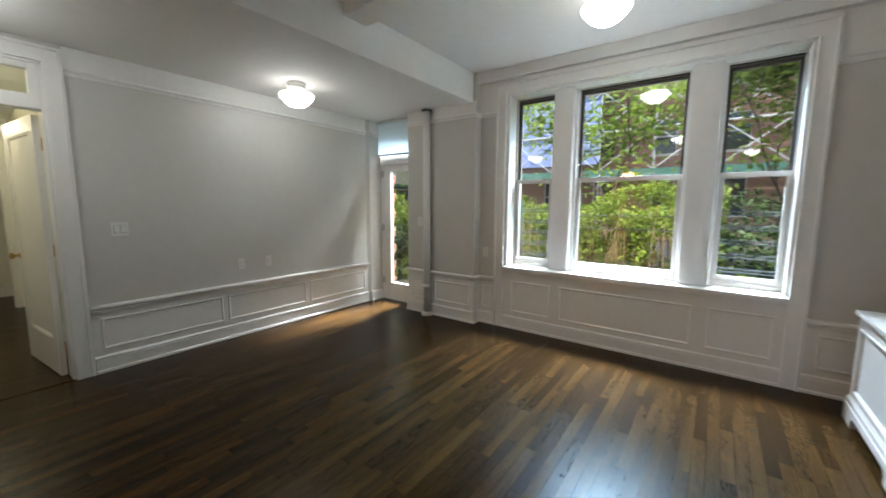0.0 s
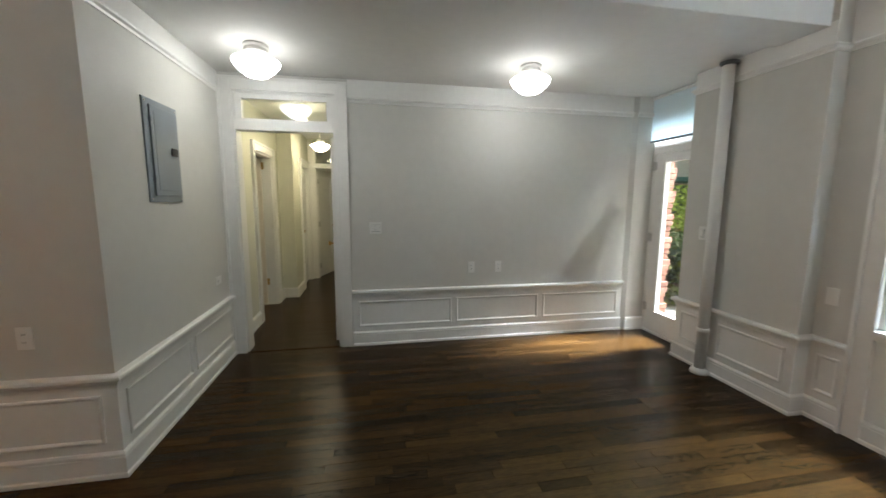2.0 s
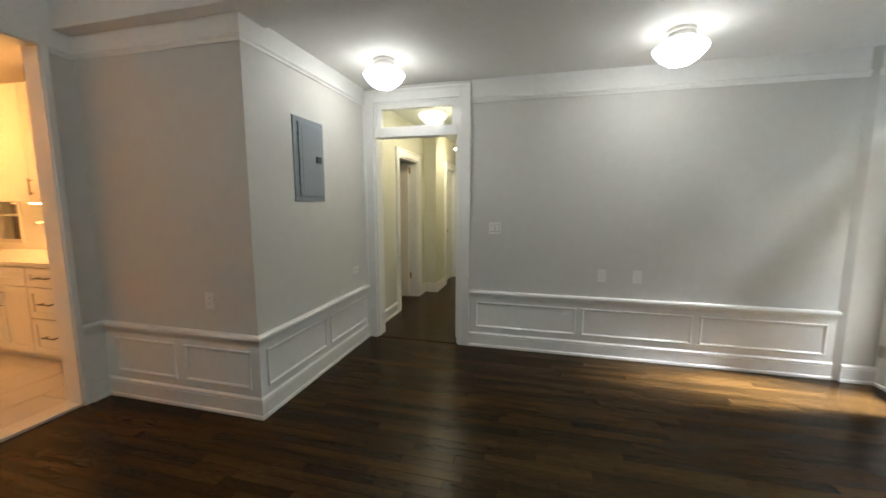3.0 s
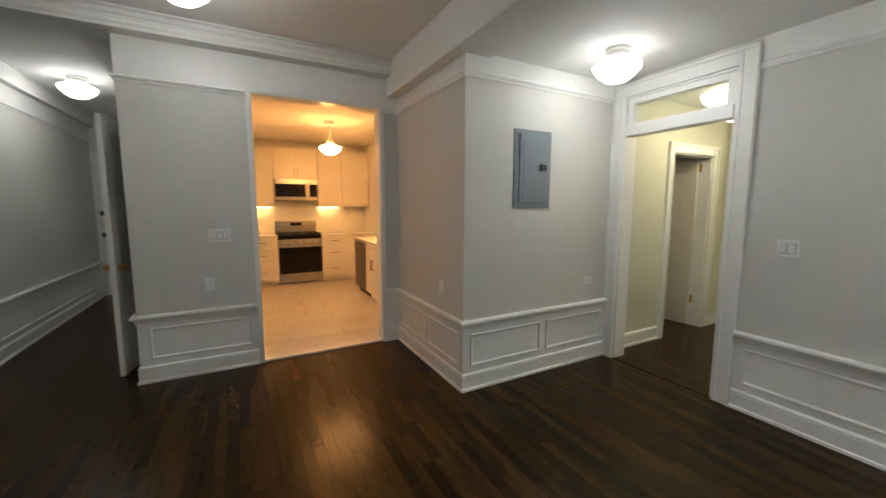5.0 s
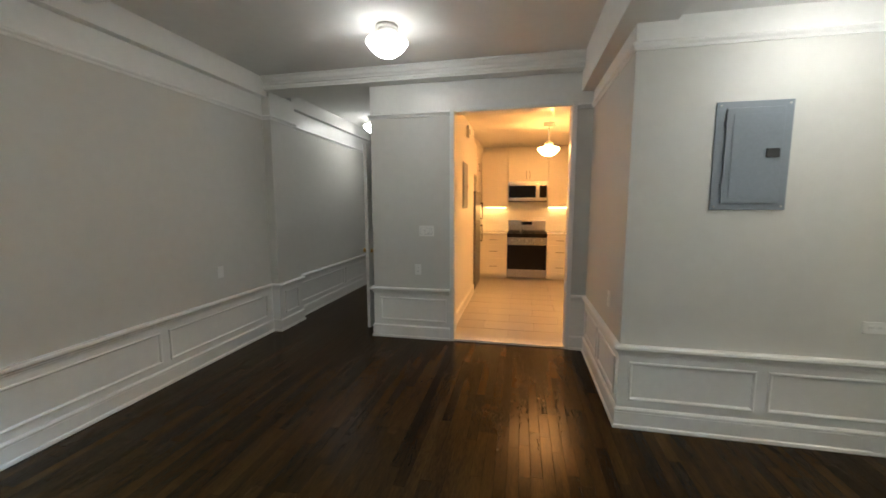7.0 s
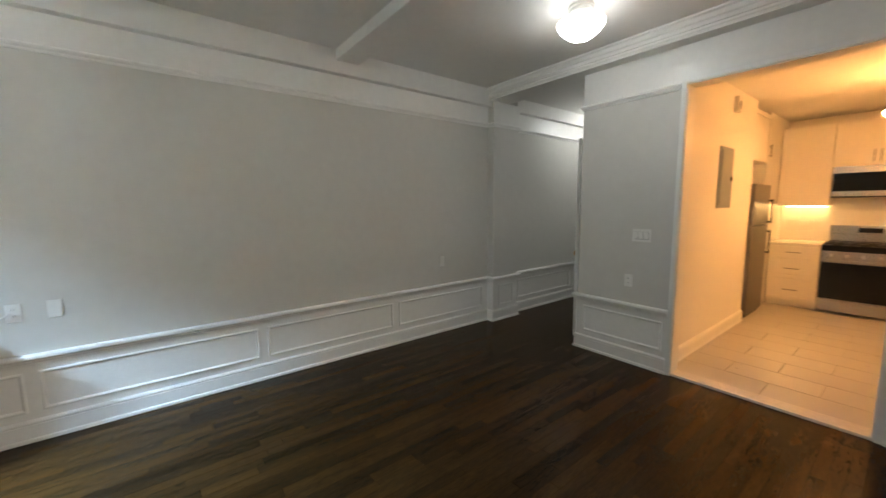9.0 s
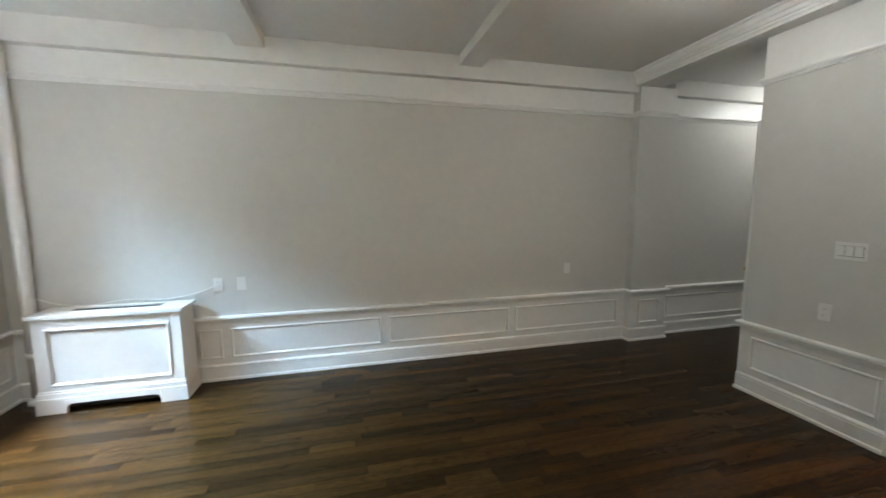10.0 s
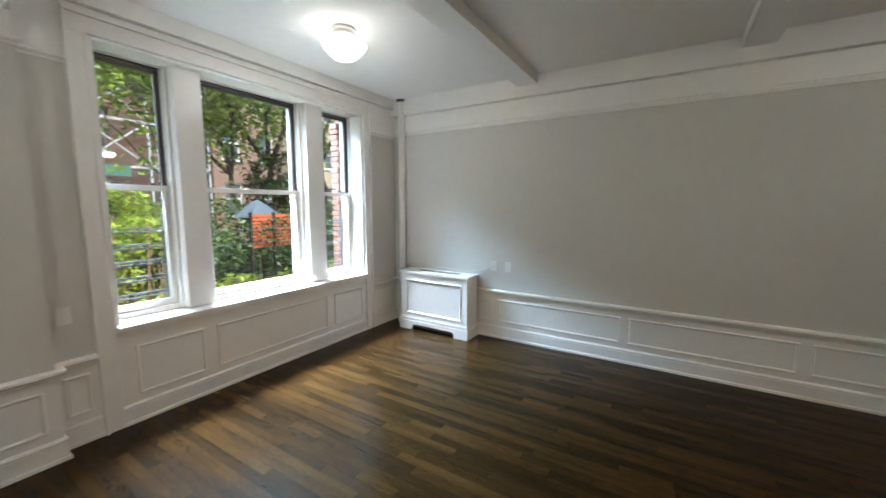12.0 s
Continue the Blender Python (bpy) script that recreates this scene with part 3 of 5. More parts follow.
def door_leaf(owner, w, h, t=0.04, glass=False, mat=WHITE, knob=True, hinges=True, knob_mat=BRASS, z=0.008, hinge_mat=BRASS, kick=0.30, st=0.11, head=0.12, hinge_z=None):
    """A leaf from the hinge at the owner's origin along its x, with stiles, rails, a recessed panel or pane, hinges and knobs."""
    leaf = part("leaf", boxes((0, st, 0, t, z, h), (w - st, w, 0, t, z, h), (st, w - st, 0, t, h - head, h), (st, w - st, 0, t, z, z + kick), bevel=0.003), mat, owner)
    if glass:
        p = part("pane", boxes((st - 0.005, w - st + 0.005, t / 2 - 0.003, t / 2 + 0.003, z + kick - 0.005, h - head + 0.005)), GLASS, leaf)
        p.visible_shadow = False
    else:
        part("panel", boxes((st - 0.004, w - st + 0.004, 0.012, t - 0.012, z + kick - 0.004, h - head + 0.004)), mat, leaf)
    for side, n in ((0.0, -1), (t, 1)):
        bm = bmesh.new()
        yy = 0.012 if side == 0 else t - 0.012
        frame_bead(bm, (0, yy if not glass else side), (1, 0), (0, n), st if not glass else st - 0.02, w - st if not glass else w - st + 0.02, z + kick - (0.02 if glass else 0), h - head + (0.02 if glass else 0), 0.02, 0.010)
        part("bead", bm, mat, leaf)
    if knob:
        for s, n in ((0.0, -1), (t, 1)):
            k = lathe(((0.026, 0.0), (0.026, 0.006), (0.010, 0.010), (0.010, 0.030), (0.024, 0.038), (0.028, 0.048), (0.024, 0.060), (0.004, 0.064)), 16, "y")
            bmesh.ops.transform(k, matrix=Matrix.Translation((w - 0.06, s, 0.95)) @ Matrix.Diagonal((1, n, 1, 1)), verts=k.verts)
            part("knob", k, knob_mat, leaf, "round metal door knob", smooth=True)
    if hinges:
        for zz in hinge_z or (0.22, h * 0.5, h - 0.22):
            bm = boxes((-0.03, 0.036, -0.004, 0.002, zz - 0.045, zz + 0.045))
            bmesh.ops.create_cone(bm, cap_ends=True, segments=10, radius1=0.008, radius2=0.008, depth=0.1, matrix=Matrix.Translation((0, -0.008, zz)))
            part("hinge", bm, hinge_mat, leaf)
    return leaf


def casing(owner, a, b, normal, h, wide=0.10, back=0.13, mat=WHITE, head=True):
    """Casing on one face of an opening from a to b (plan points) plus jamb lining behind it."""
    av, bv, n = Vector(a), Vector(b), Vector(normal)
    d = (bv - av).normalized()
    for p, s in ((av, -1), (bv, 1)):
        bm = bmesh.new()
        q = p + d * s * wide
        for lo, hi, dep in ((0, wide, 0.020), (wide - 0.022, wide + 0.003, 0.032), (0.010, 0.026, 0.026)):
            e0, e1 = p + d * s * lo, p + d * s * hi + n * dep
            bm_box(bm, e0.x, e1.x, e0.y, e1.y, 0, h + wide)
        part("casing", bm, mat, owner)
        bm = bmesh.new()
        j = p - d * s * 0.018 - n * back
        bm_box(bm, p.x, j.x, p.y, j.y, 0, h)
        part("jamb", bm, mat, owner)
    bm = bmesh.new()
    e0, e1 = av, bv + n * 0.020
    bm_box(bm, e0.x, e1.x, e0.y, e1.y, h, h + wide)
    e0, e1 = av - d * wide, bv + d * wide + n * 0.034
    bm_box(bm, e0.x, e1.x, e0.y, e1.y, h + wide - 0.022, h + wide)
    e0, e1 = av, bv - n * back
    bm_box(bm, e0.x, e1.x, e0.y, e1.y, h - 0.018, h)
    part("head", bm, mat, owner)


# hallway doorway with its transom
door_1 = tagged(empty("door_1"), "white cased hallway doorway with a glazed transom, its door open", "door", kind="structure")
casing(door_1, (W, 1.772), (W, 2.655), (1, 0), 2.445, wide=0.112, back=0.15)
part("frame_rail", boxes((-2.60, -2.485, 1.79, 2.637, 2.098, 2.190), bevel=0.006), WHITE, door_1)
part("transom_frame", boxes((-2.58, -2.51, 1.79, 1.845, 2.19, 2.427), (-2.58, -2.51, 2.582, 2.637, 2.19, 2.427), (-2.58, -2.51, 1.845, 2.582, 2.378, 2.427), (-2.58, -2.51, 1.845, 2.582, 2.19, 2.205), bevel=0.004), WHITE, door_1)
pane = part("transom_pane", boxes((-2.548, -2.542, 1.84, 2.587, 2.20, 2.383)), GLASS, door_1)
pane.visible_shadow = False
leaf_1 = tagged(empty("hallway_door", -2.662, 2.632, 0, 185.5), "white panelled hallway door standing open against the wall", "door")
door_leaf(leaf_1, 0.84, 2.085)

# side room door off the hallway
door_2 = tagged(empty("door_2"), "cream cased doorway off the hallway", "door", kind="structure")
casing(door_2, (-4.27, 1.64), (-3.50, 1.64), (0, 1), 2.05, wide=0.10, back=0.14)
leaf_2 = tagged(empty("room_door", -4.25, 1.515, 0, -84), "white panelled door standing open with brass hinges, warm light put into its colour", "door")
door_leaf(leaf_2, 0.72, 2.02, mat=WARMLIT_DOOR, hinge_z=(0.33, 1.925))
door_3 = tagged(empty("door_3"), "cream cased doorway further down the hallway", "door", kind="structure")
casing(door_3, (-5.92, 1.84), (-5.25, 1.84), (0, 1), 2.05, wide=0.09, back=0.12)
leaf_3 = tagged(empty("closet_door", -5.90, 1.76, 0, 0), "closed white panelled door in the hallway", "door")
door_leaf(leaf_3, 0.63, 2.02)
# doorway at the hallway's end
door_4 = tagged(empty("door_4"), "white cased doorway with a transom at the end of the hallway", "door", kind="structure")
casing(door_4, (-6.0, 1.96), (-6.0, 2.66), (1, 0), 2.40, wide=0.10, back=0.12)
part("frame_rail", boxes((-6.10, -5.99, 1.978, 2.642, 2.05, 2.13), bevel=0.004), WHITE, door_4)
pane = part("transom_pane", boxes((-6.06, -6.054, 1.978, 2.642, 2.13, 2.385)), GLASS, door_4)
pane.visible_shadow = False
leaf_4 = tagged(empty("bedroom_door", -6.13, 1.985, 0, 162), "white panelled door opened into the far room", "door")
door_leaf(leaf_4, 0.66, 2.03, hinge_mat=NICKEL)

# garden door with roller blind
door_5 = tagged(empty("door_5"), "white glazed garden door with a blind over its transom", "door", kind="structure")
part("door_frame", boxes((-2.535, -2.455, 6.062, 6.20, 0, 2.57), (-1.775, -1.735, 6.062, 6.20, 0, 2.57), (-2.455, -1.775, 6.062, 6.20, 2.54, 2.57), (-2.455, -1.775, 6.058, 6.18, 1.985, 2.115), (-2.455, -1.775, 6.052, 6.062, 2.045, 2.060), (-2.455, -1.775, 6.05, 6.34, -0.01, 0.022), bevel=0.003), WHITE, door_5)
pane = part("transom_pane", boxes((-2.455, -1.775, 6.12, 6.126, 2.115, 2.54)), GLASS, door_5)
pane.visible_shadow = False
leaf_5 = tagged(empty("garden_door", -2.452, 6.066, 0, 0), "white garden door with one tall glass pane", "door")
door_leaf(leaf_5, 0.674, 1.98, t=0.045, glass=True, z=0.026, hinge_mat=NICKEL, knob_mat=NICKEL, kick=0.235, st=0.165, head=0.085, hinge_z=(0.285, 1.077, 1.86))
blind = tagged(empty("roller_blind", -2.125, 6.00, 0), "white roller blind half drawn over the door transom", "blind")
part("roll", lathe(((0.012, -0.37), (0.016, -0.365), (0.016, 0.365), (0.012, 0.37)), 16, "x"), WHITE, blind, smooth=True).location = (0, 0, 2.572)
part("cloth", boxes((-0.362, 0.362, 0.014, 0.0155, 2.128, 2.572)), SHADE, blind)
part("bottom_bar", boxes((-0.362, 0.362, 0.008, 0.022, 2.108, 2.130), bevel=0.004), GRILLE, blind)

# kitchen opening trim
door_6 = tagged(empty("door_6"), "wide cased kitchen opening with plain white edges", "doorway", kind="structure")
for x0, x1 in ((-0.715, -0.675), (0.50, 0.54)):
    part("casing", boxes((x0, x1, 0.30, 0.316, 0, 2.49), bevel=0.003), WHITE, door_6)
part("head", boxes((-0.675, 0.50, 0.30, 0.314, 2.45, 2.49), bevel=0.003), WHITE, door_6)
part("lining", boxes((-0.679, -0.667, 0.149, 0.302, 0.02, 2.45), (0.492, 0.504, 0.149, 0.302, 0.02, 2.45), (-0.667, 0.492, 0.149, 0.302, 2.442, 2.454)), WHITE, door_6)

# foyer doors
door_7 = tagged(empty("door_7"), "white cased closet doorway in the foyer", "door", kind="structure")
casing(door_7, (1.415, -1.50), (1.415, -0.72), (1, 0), 2.21, wide=0.10, back=0.125)
leaf_7 = tagged(empty("foyer_door", 1.465, -0.735, 0, 80), "white panelled door standing open in the foyer", "door")
door_leaf(leaf_7, 0.82, 2.20, knob_mat=BRASS)
door_8 = tagged(empty("door_8"), "white entry door frame at the foyer's end", "door", kind="structure")
part("frame", boxes((1.62, 1.70, -3.85, -3.82, 0, 2.30), (2.625, 2.672, -3.85, -3.82, 0, 2.30), (1.70, 2.625, -3.85, -3.82, 2.22, 2.30), bevel=0.004), WHITE, door_8)
leaf_8 = tagged(empty("entry_door", 1.70, -3.848, 0, 0), "closed white entry door with dark locks", "door")
part("leaf", boxes((0, 0.922, 0, 0.022, 0.008, 2.22), bevel=0.002), WHITE, leaf_8)
for z in (1.345, 0.995):
    lock = part("lock", boxes((0.835, 0.915, 0.022, 0.045, z - 0.035, z + 0.035), (0.855, 0.89, 0.045, 0.060, z - 0.008, z + 0.008), bevel=0.003), IRON, leaf_8, "dark metal lock")
part("peephole_plate", boxes((0.85, 0.90, 0.022, 0.028, 1.15, 1.18), bevel=0.002), NICKEL, leaf_8)

# ---- living room things ----


def wall_plate(x, y, z, rz, gangs=1, kind="outlet", turned=False, label=""):
    """A cover plate facing its own -y, turned by rz about z; turned: lying on its side."""
    name = {"outlet": "wall_outlet", "switch": "light_switch", "blank": "blank_plate"}[kind]
    ob = tagged(empty(name, x, y, z, rz), label or {"outlet": "white electrical outlet on the wall", "switch": "white rocker light switch on the wall", "blank": "blank white cover plate on the wall"}[kind], {"outlet": "outlet", "switch": "switch", "blank": "plate"}[kind])
    w, h = 0.070 + 0.046 * (gangs - 1), 0.115
    if turned:
        w, h = h, w
    part("plate", boxes((-w / 2, w / 2, -0.006, 0.0005, -h / 2, h / 2), bevel=0.0025), PLASTIC, ob)
    for g in range(gangs):
        c = (g - (gangs - 1) / 2) * 0.046
        if kind == "switch":
            part("rocker", boxes((c - 0.0165, c + 0.0165, -0.013, -0.006, -0.033, 0.033), bevel=0.003), PLASTIC, ob)
            # Dark sheet behind the rocker paints the shade round its lip, wider below.
            part("gap_shade", boxes((c - 0.0180, c + 0.0180, -0.0066, -0.0058, -0.0360, 0.0340)), SLOT, ob)
        elif kind == "outlet":
            for s in (-1, 1):
                cx, cz = (s * 0.020, 0) if turned else (c, s * 0.020)
                part("socket", boxes((cx - 0.015, cx + 0.015, -0.0085, -0.006, cz - 0.014, cz + 0.014), bevel=0.002), PLASTIC, ob)
                part("slot", boxes((cx - 0.007, cx - 0.005, -0.0090, -0.0085, cz - 0.004, cz + 0.006), (cx + 0.005, cx + 0.007, -0.0090, -0.0085, cz - 0.004, cz + 0.006)), SLOT, ob)
    return ob


wall_plate(W, 3.016, 1.202, 90, 2, "switch", label="white two-gang rocker light switch on the wall")
tagged(wall_plate(W, 4.00, 0.780, 90), group="wall outlets")
tagged(wall_plate(W, 4.297, 0.780, 90), group="wall outlets")
tagged(wall_plate(-2.224, 1.66, 0.777, 180, turned=True, label="white electrical outlet lying sideways on the wall"), group="wall outlets")
tagged(wall_plate(-0.862, 1.292, 0.790, 90), group="wall outlets")
wall_plate(0.797, 0.30, 1.213, 180, 3, "switch", label="white three-gang rocker light switch beside the kitchen opening")
tagged(wall_plate(0.897, 0.30, 0.787, 180), group="wall outlets")
tagged(wall_plate(E, 4.498, 0.855, -90), group="wall outlets")
wall_plate(E, 4.317, 0.855, -90, 1, "blank")
wall_plate(E, 1.133, 0.845, -90, 1, "blank")
wall_plate(-0.622, 5.95, 0.865, 0, 1, "blank")
wall_plate(-1.53, 5.83, 1.204, 0, 1, "switch")


def electrical_panel(x0, x1, z0, z1, y):
    ob = tagged(empty("electrical_panel", x0, y, z0), "grey steel electrical panel with a closed hinged door", "electrical panel")
    w, h = x1 - x0, z1 - z0
    bm = boxes((0, w, -0.002, 0.010, 0, h), bevel=0.004)
    part("cover", bm, PANELGREY, ob)
    door = part("door", boxes((0.045, w - 0.052, 0.010, 0.020, 0.040, h - 0.038), bevel=0.004), PANELGREY, ob)
    part("door_field", boxes((0.062, w - 0.088, 0.020, 0.0225, 0.075, h - 0.075), bevel=0.002), PANELGREY, door)
    part("latch", boxes((0.062, 0.128, 0.0205, 0.032, h * 0.485, h * 0.485 + 0.050), bevel=0.003), SLOT, door, "black plastic latch")
    for z in (0.13, h - 0.14):
        part("hinge_pin", boxes((w - 0.054, w - 0.046, 0.010, 0.026, z, z + 0.03), bevel=0.002), PANELGREY, ob)
    for cx, cz in ((0.022, 0.022), (w - 0.022, 0.022), (0.022, h - 0.022), (w - 0.022, h - 0.022)):
        s = lathe(((0.006, 0.010), (0.006, 0.013), (0.003, 0.0145)), 10, "y")
        bmesh.ops.translate(s, vec=(cx, 0, cz), verts=s.verts)
        part("screw", s, NICKEL, ob, "steel screw head")


electrical_panel(-1.710, -1.317, 1.456, 2.085, 1.66)


def radiator_cover(x0, x1, y0, y1, h):
    """A painted cabinet over a radiator: framed front, slab top with a grille, plinth with a cut-out."""
    ob = tagged(empty("radiator_cover", (x0 + x1) / 2, (y0 + y1) / 2, 0), "white painted radiator cover with a framed front panel", "radiator cover")
    hx, hy = (x1 - x0) / 2, (y1 - y0) / 2
    part("top", boxes((-hx - 0.022, -hx + 0.10, -hy - 0.022, hy + 0.022, h - 0.030, h), (hx - 0.055, hx, -hy - 0.022, hy + 0.022, h - 0.030, h), (-hx + 0.10, hx - 0.055, -hy - 0.022, -hy + 0.17, h - 0.030, h), (-hx + 0.10, hx - 0.055, hy - 0.17, hy + 0.022, h - 0.030, h), bevel=0.004), WHITE, ob)
    grille = part("grille", boxes((-hx + 0.10, hx - 0.055, -hy + 0.17, hy - 0.17, h - 0.028, h - 0.020)), SLOT, ob, "dark metal grille")
    for k in range(26):
        y = -hy + 0.178 + k * (2 * hy - 0.356) / 25
        part("bar", boxes((-hx + 0.10, hx - 0.055, y - 0.004, y + 0.004, h - 0.020, h - 0.010)), GRILLE, grille)
    st = 0.075
    for a, b in ((-hy, -hy + st), (hy - st, hy)):
        part("stile", boxes((-hx, -hx + 0.02, a, b, 0.155, h - 0.03), bevel=0.002), WHITE, ob)
    for a, b in ((0.155, 0.205), (h - 0.105, h - 0.03)):
        part("rail", boxes((-hx, -hx + 0.02, -hy + st, hy - st, a, b), bevel=0.002), WHITE, ob)
    part("front_panel", boxes((-hx + 0.009, -hx + 0.02, -hy + st, hy - st, 0.205, h - 0.105)), WHITE, ob)
    bm = bmesh.new()
    frame_bead(bm, (-hx + 0.009, 0), (0, 1), (-1, 0), -hy + st, hy - st, 0.205, h - 0.105, 0.024, 0.018)
    part("panel_moulding", bm, WHITE, ob)
    for y in (-hy, hy - 0.02):
        part("side", boxes((-hx + 0.02, hx, y, y + 0.02, 0.155, h - 0.03), bevel=0.002), WHITE, ob)
    part("base_moulding", boxes((-hx - 0.012, hx, -hy - 0.012, hy + 0.012, 0.118, 0.155), (-hx - 0.006, hx, -hy - 0.006, hy + 0.006, 0.155, 0.170), bevel=0.005), WHITE, ob)
    for a, b in ((-hy - 0.018, -hy + 0.17), (hy - 0.17, hy + 0.018)):
        part("foot", boxes((-hx - 0.018, -hx + 0.010, a, b, 0, 0.118), bevel=0.004), WHITE, ob)
    for a in (-hy - 0.018, hy - 0.006):
        part("side_plinth", boxes((-hx + 0.010, hx, a, a + 0.024, 0, 0.118), bevel=0.003), WHITE, ob)
    bm = bmesh.new()
    pts = [(-hy + 0.17, 0.118), (hy - 0.17, 0.118), (hy - 0.17, 0.040), (hy - 0.185, 0.066), (hy - 0.215, 0.072), (-hy + 0.215, 0.072), (-hy + 0.185, 0.066), (-hy + 0.17, 0.040)]
    rings = [[bm.verts.new((x, y, z)) for y, z in pts] for x in (-hx - 0.018, -hx + 0.010)]
    bm.faces.new(rings[0])
    bm.faces.new(rings[1])
    for i in range(len(pts)):
        bm.faces.new((rings[0][i], rings[0][(i + 1) % len(pts)], rings[1][(i + 1) % len(pts)], rings[1][i]))
    part("arched_skirt", bm, WHITE, ob)
    # Dark block painted as the shade of the hollow behind the skirt.
    part("hollow_shade", boxes((-hx + 0.03, hx - 0.01, -hy + 0.03, hy - 0.03, 0.02, 0.116)), SLOT, ob)


radiator_cover(2.385, 2.645, 4.690, 5.635, 0.745)


def riser_pipe(x, y, top, label, base=True):
    ob = tagged(empty("heating_pipe", x, y, 0), label, "pipe")
    part("pipe", lathe(((0.044, 0.0), (0.044, top - 0.003)), 20), WHITE, ob, smooth=True)
    if base:
        part("floor_collar", lathe(((0.070, 0.0), (0.072, 0.018), (0.064, 0.034), (0.052, 0.046), (0.045, 0.050)), 24), WHITE, ob, smooth=True)
    part("coupling", lathe(((0.045, 0.36), (0.050, 0.365), (0.050, 0.40), (0.045, 0.405)), 20), WHITE, ob, smooth=True)
    part("ceiling_collar", lathe(((0.045, top - 0.03), (0.062, top - 0.022), (0.066, top - 0.003)), 24), GRILLE if base else WHITE, ob, "ceiling collar of the pipe", smooth=True)


riser_pipe(-1.372, 5.765, CW - 0.024, "white painted heating riser pipe against the pier")
riser_pipe(2.615, 5.782, CE, "white painted heating riser pipe in the corner")


def cord(points, radius, mat, name, label):
    cu = bpy.data.curves.new(name, "CURVE")
    cu.dimensions, cu.bevel_depth, cu.bevel_resolution = "3D", radius, 3
    sp = cu.splines.new("BEZIER")
    sp.bezier_points.add(len(points) - 1)
    for bp, p in zip(sp.bezier_points, points):
        bp.co = p
        bp.handle_left_type = bp.handle_right_type = "AUTO"
    cu.materials.append(mat)
    return tagged(new(name, cu), label, "cable")


cord([(2.655, 4.50, 0.86), (2.648, 4.60, 0.815), (2.645, 4.85, 0.765), (2.64, 5.15, 0.775), (2.62, 5.45, 0.752), (2.60, 5.66, 0.80), (2.58, 5.81, 0.90)], 0.0035, PLASTIC, "power_cord", "thin white cord from the outlet over the radiator cover")

# ---- kitchen ----


def pull(owner, x, z, length, facing, upright=False):
    """A bar pull on a front; facing: (fx, fy) offset direction."""
    fx, fy, cx, cy = facing
    half = length / 2
    ax = (abs(fy), abs(fx))
    bm = bmesh.new()
    for s in (-1, 1):
        o = 0.0 if upright else s * (half - 0.02)
        zz = z + (s * (half - 0.02) if upright else 0)
        px, py = cx + (ax[0] * (x + o)), cy + (ax[1] * (x + o))
        bm_box(bm, px - 0.004, px + 0.004 + fx * 0.03, py - 0.004, py + 0.004 + fy * 0.03, zz - 0.004, zz + 0.004)
    px, py = cx + fx * 0.032, cy + fy * 0.032
    if upright:
        bm_box(bm, px + ax[0] * x - 0.005, px + ax[0] * x + 0.005, py + ax[1] * x - 0.005, py + ax[1] * x + 0.005, z - half, z + half)
    else:
        bm_box(bm, px + ax[0] * (x - half) - 0.005 * ax[1], px + ax[0] * (x + half) + 0.005 * ax[1], py + ax[1] * (x - half) - 0.005 * ax[0], py + ax[1] * (x + half) + 0.005 * ax[0], z - 0.005, z + 0.005)
    part("handle", bm, DARKSTEEL, owner, "dark brushed bar handle")


def slab_front(owner, name, u0, u1, z0, z1, facing, handle=None):
    """A plain flat cabinet front."""
    fx, fy, cx, cy = facing
    g = 0.0015
    if fy:
        bm = boxes((u0 + g, u1 - g, cy, cy + fy * 0.019, z0 + g, z1 - g), bevel=0.0012, segments=1)
    else:
        bm = boxes((cx, cx + fx * 0.019, u0 + g, u1 - g, z0 + g, z1 - g), bevel=0.0012, segments=1)
    front = part(name, bm, CABINET, owner)
    if handle:
        pull(front, handle[0], handle[1], 0.16, (fx, fy, cx + fx * 0.019, cy + fy * 0.019), True)
    return front


def shaker(owner, name, u0, u1, z0, z1, facing, handle=None):
    """A shaker front between u0 and u1 along the unit; facing as for pull."""
    fx, fy, cx, cy = facing
    bm = bmesh.new()

    def slab(a, b, c, d, depth0, depth1):
        if fy:
            bm_box(bm, a, b, cy + fy * depth0, cy + fy * depth1, c, d)
        else:
            bm_box(bm, cx + fx * depth0, cx + fx * depth1, a, b, c, d)
    g, r = 0.004, 0.055 if z1 - z0 > 0.16 else 0.035
    slab(u0 + g, u0 + r, z0 + g, z1 - g, 0, 0.019)
    slab(u1 - r, u1 - g, z0 + g, z1 - g, 0, 0.019)
    slab(u0 + r, u1 - r, z0 + g, z0 + r, 0, 0.019)
    slab(u0 + r, u1 - r, z1 - r, z1 - g, 0, 0.019)
    slab(u0 + r, u1 - r, z0 + r, z1 - r, 0, 0.010)
    front = part(name, bm, CABINET, owner)
    f2 = (fx, fy, cx + fx * 0.019, cy + fy * 0.019)
    if handle == "bar":
        pull(front, (u0 + u1) / 2, (z0 + z1) / 2, 0.16, f2)
    elif handle:
        pull(front, handle[0], handle[1], 0.16, f2, True)
    return front


YB, ZC = -3.32, 0.93


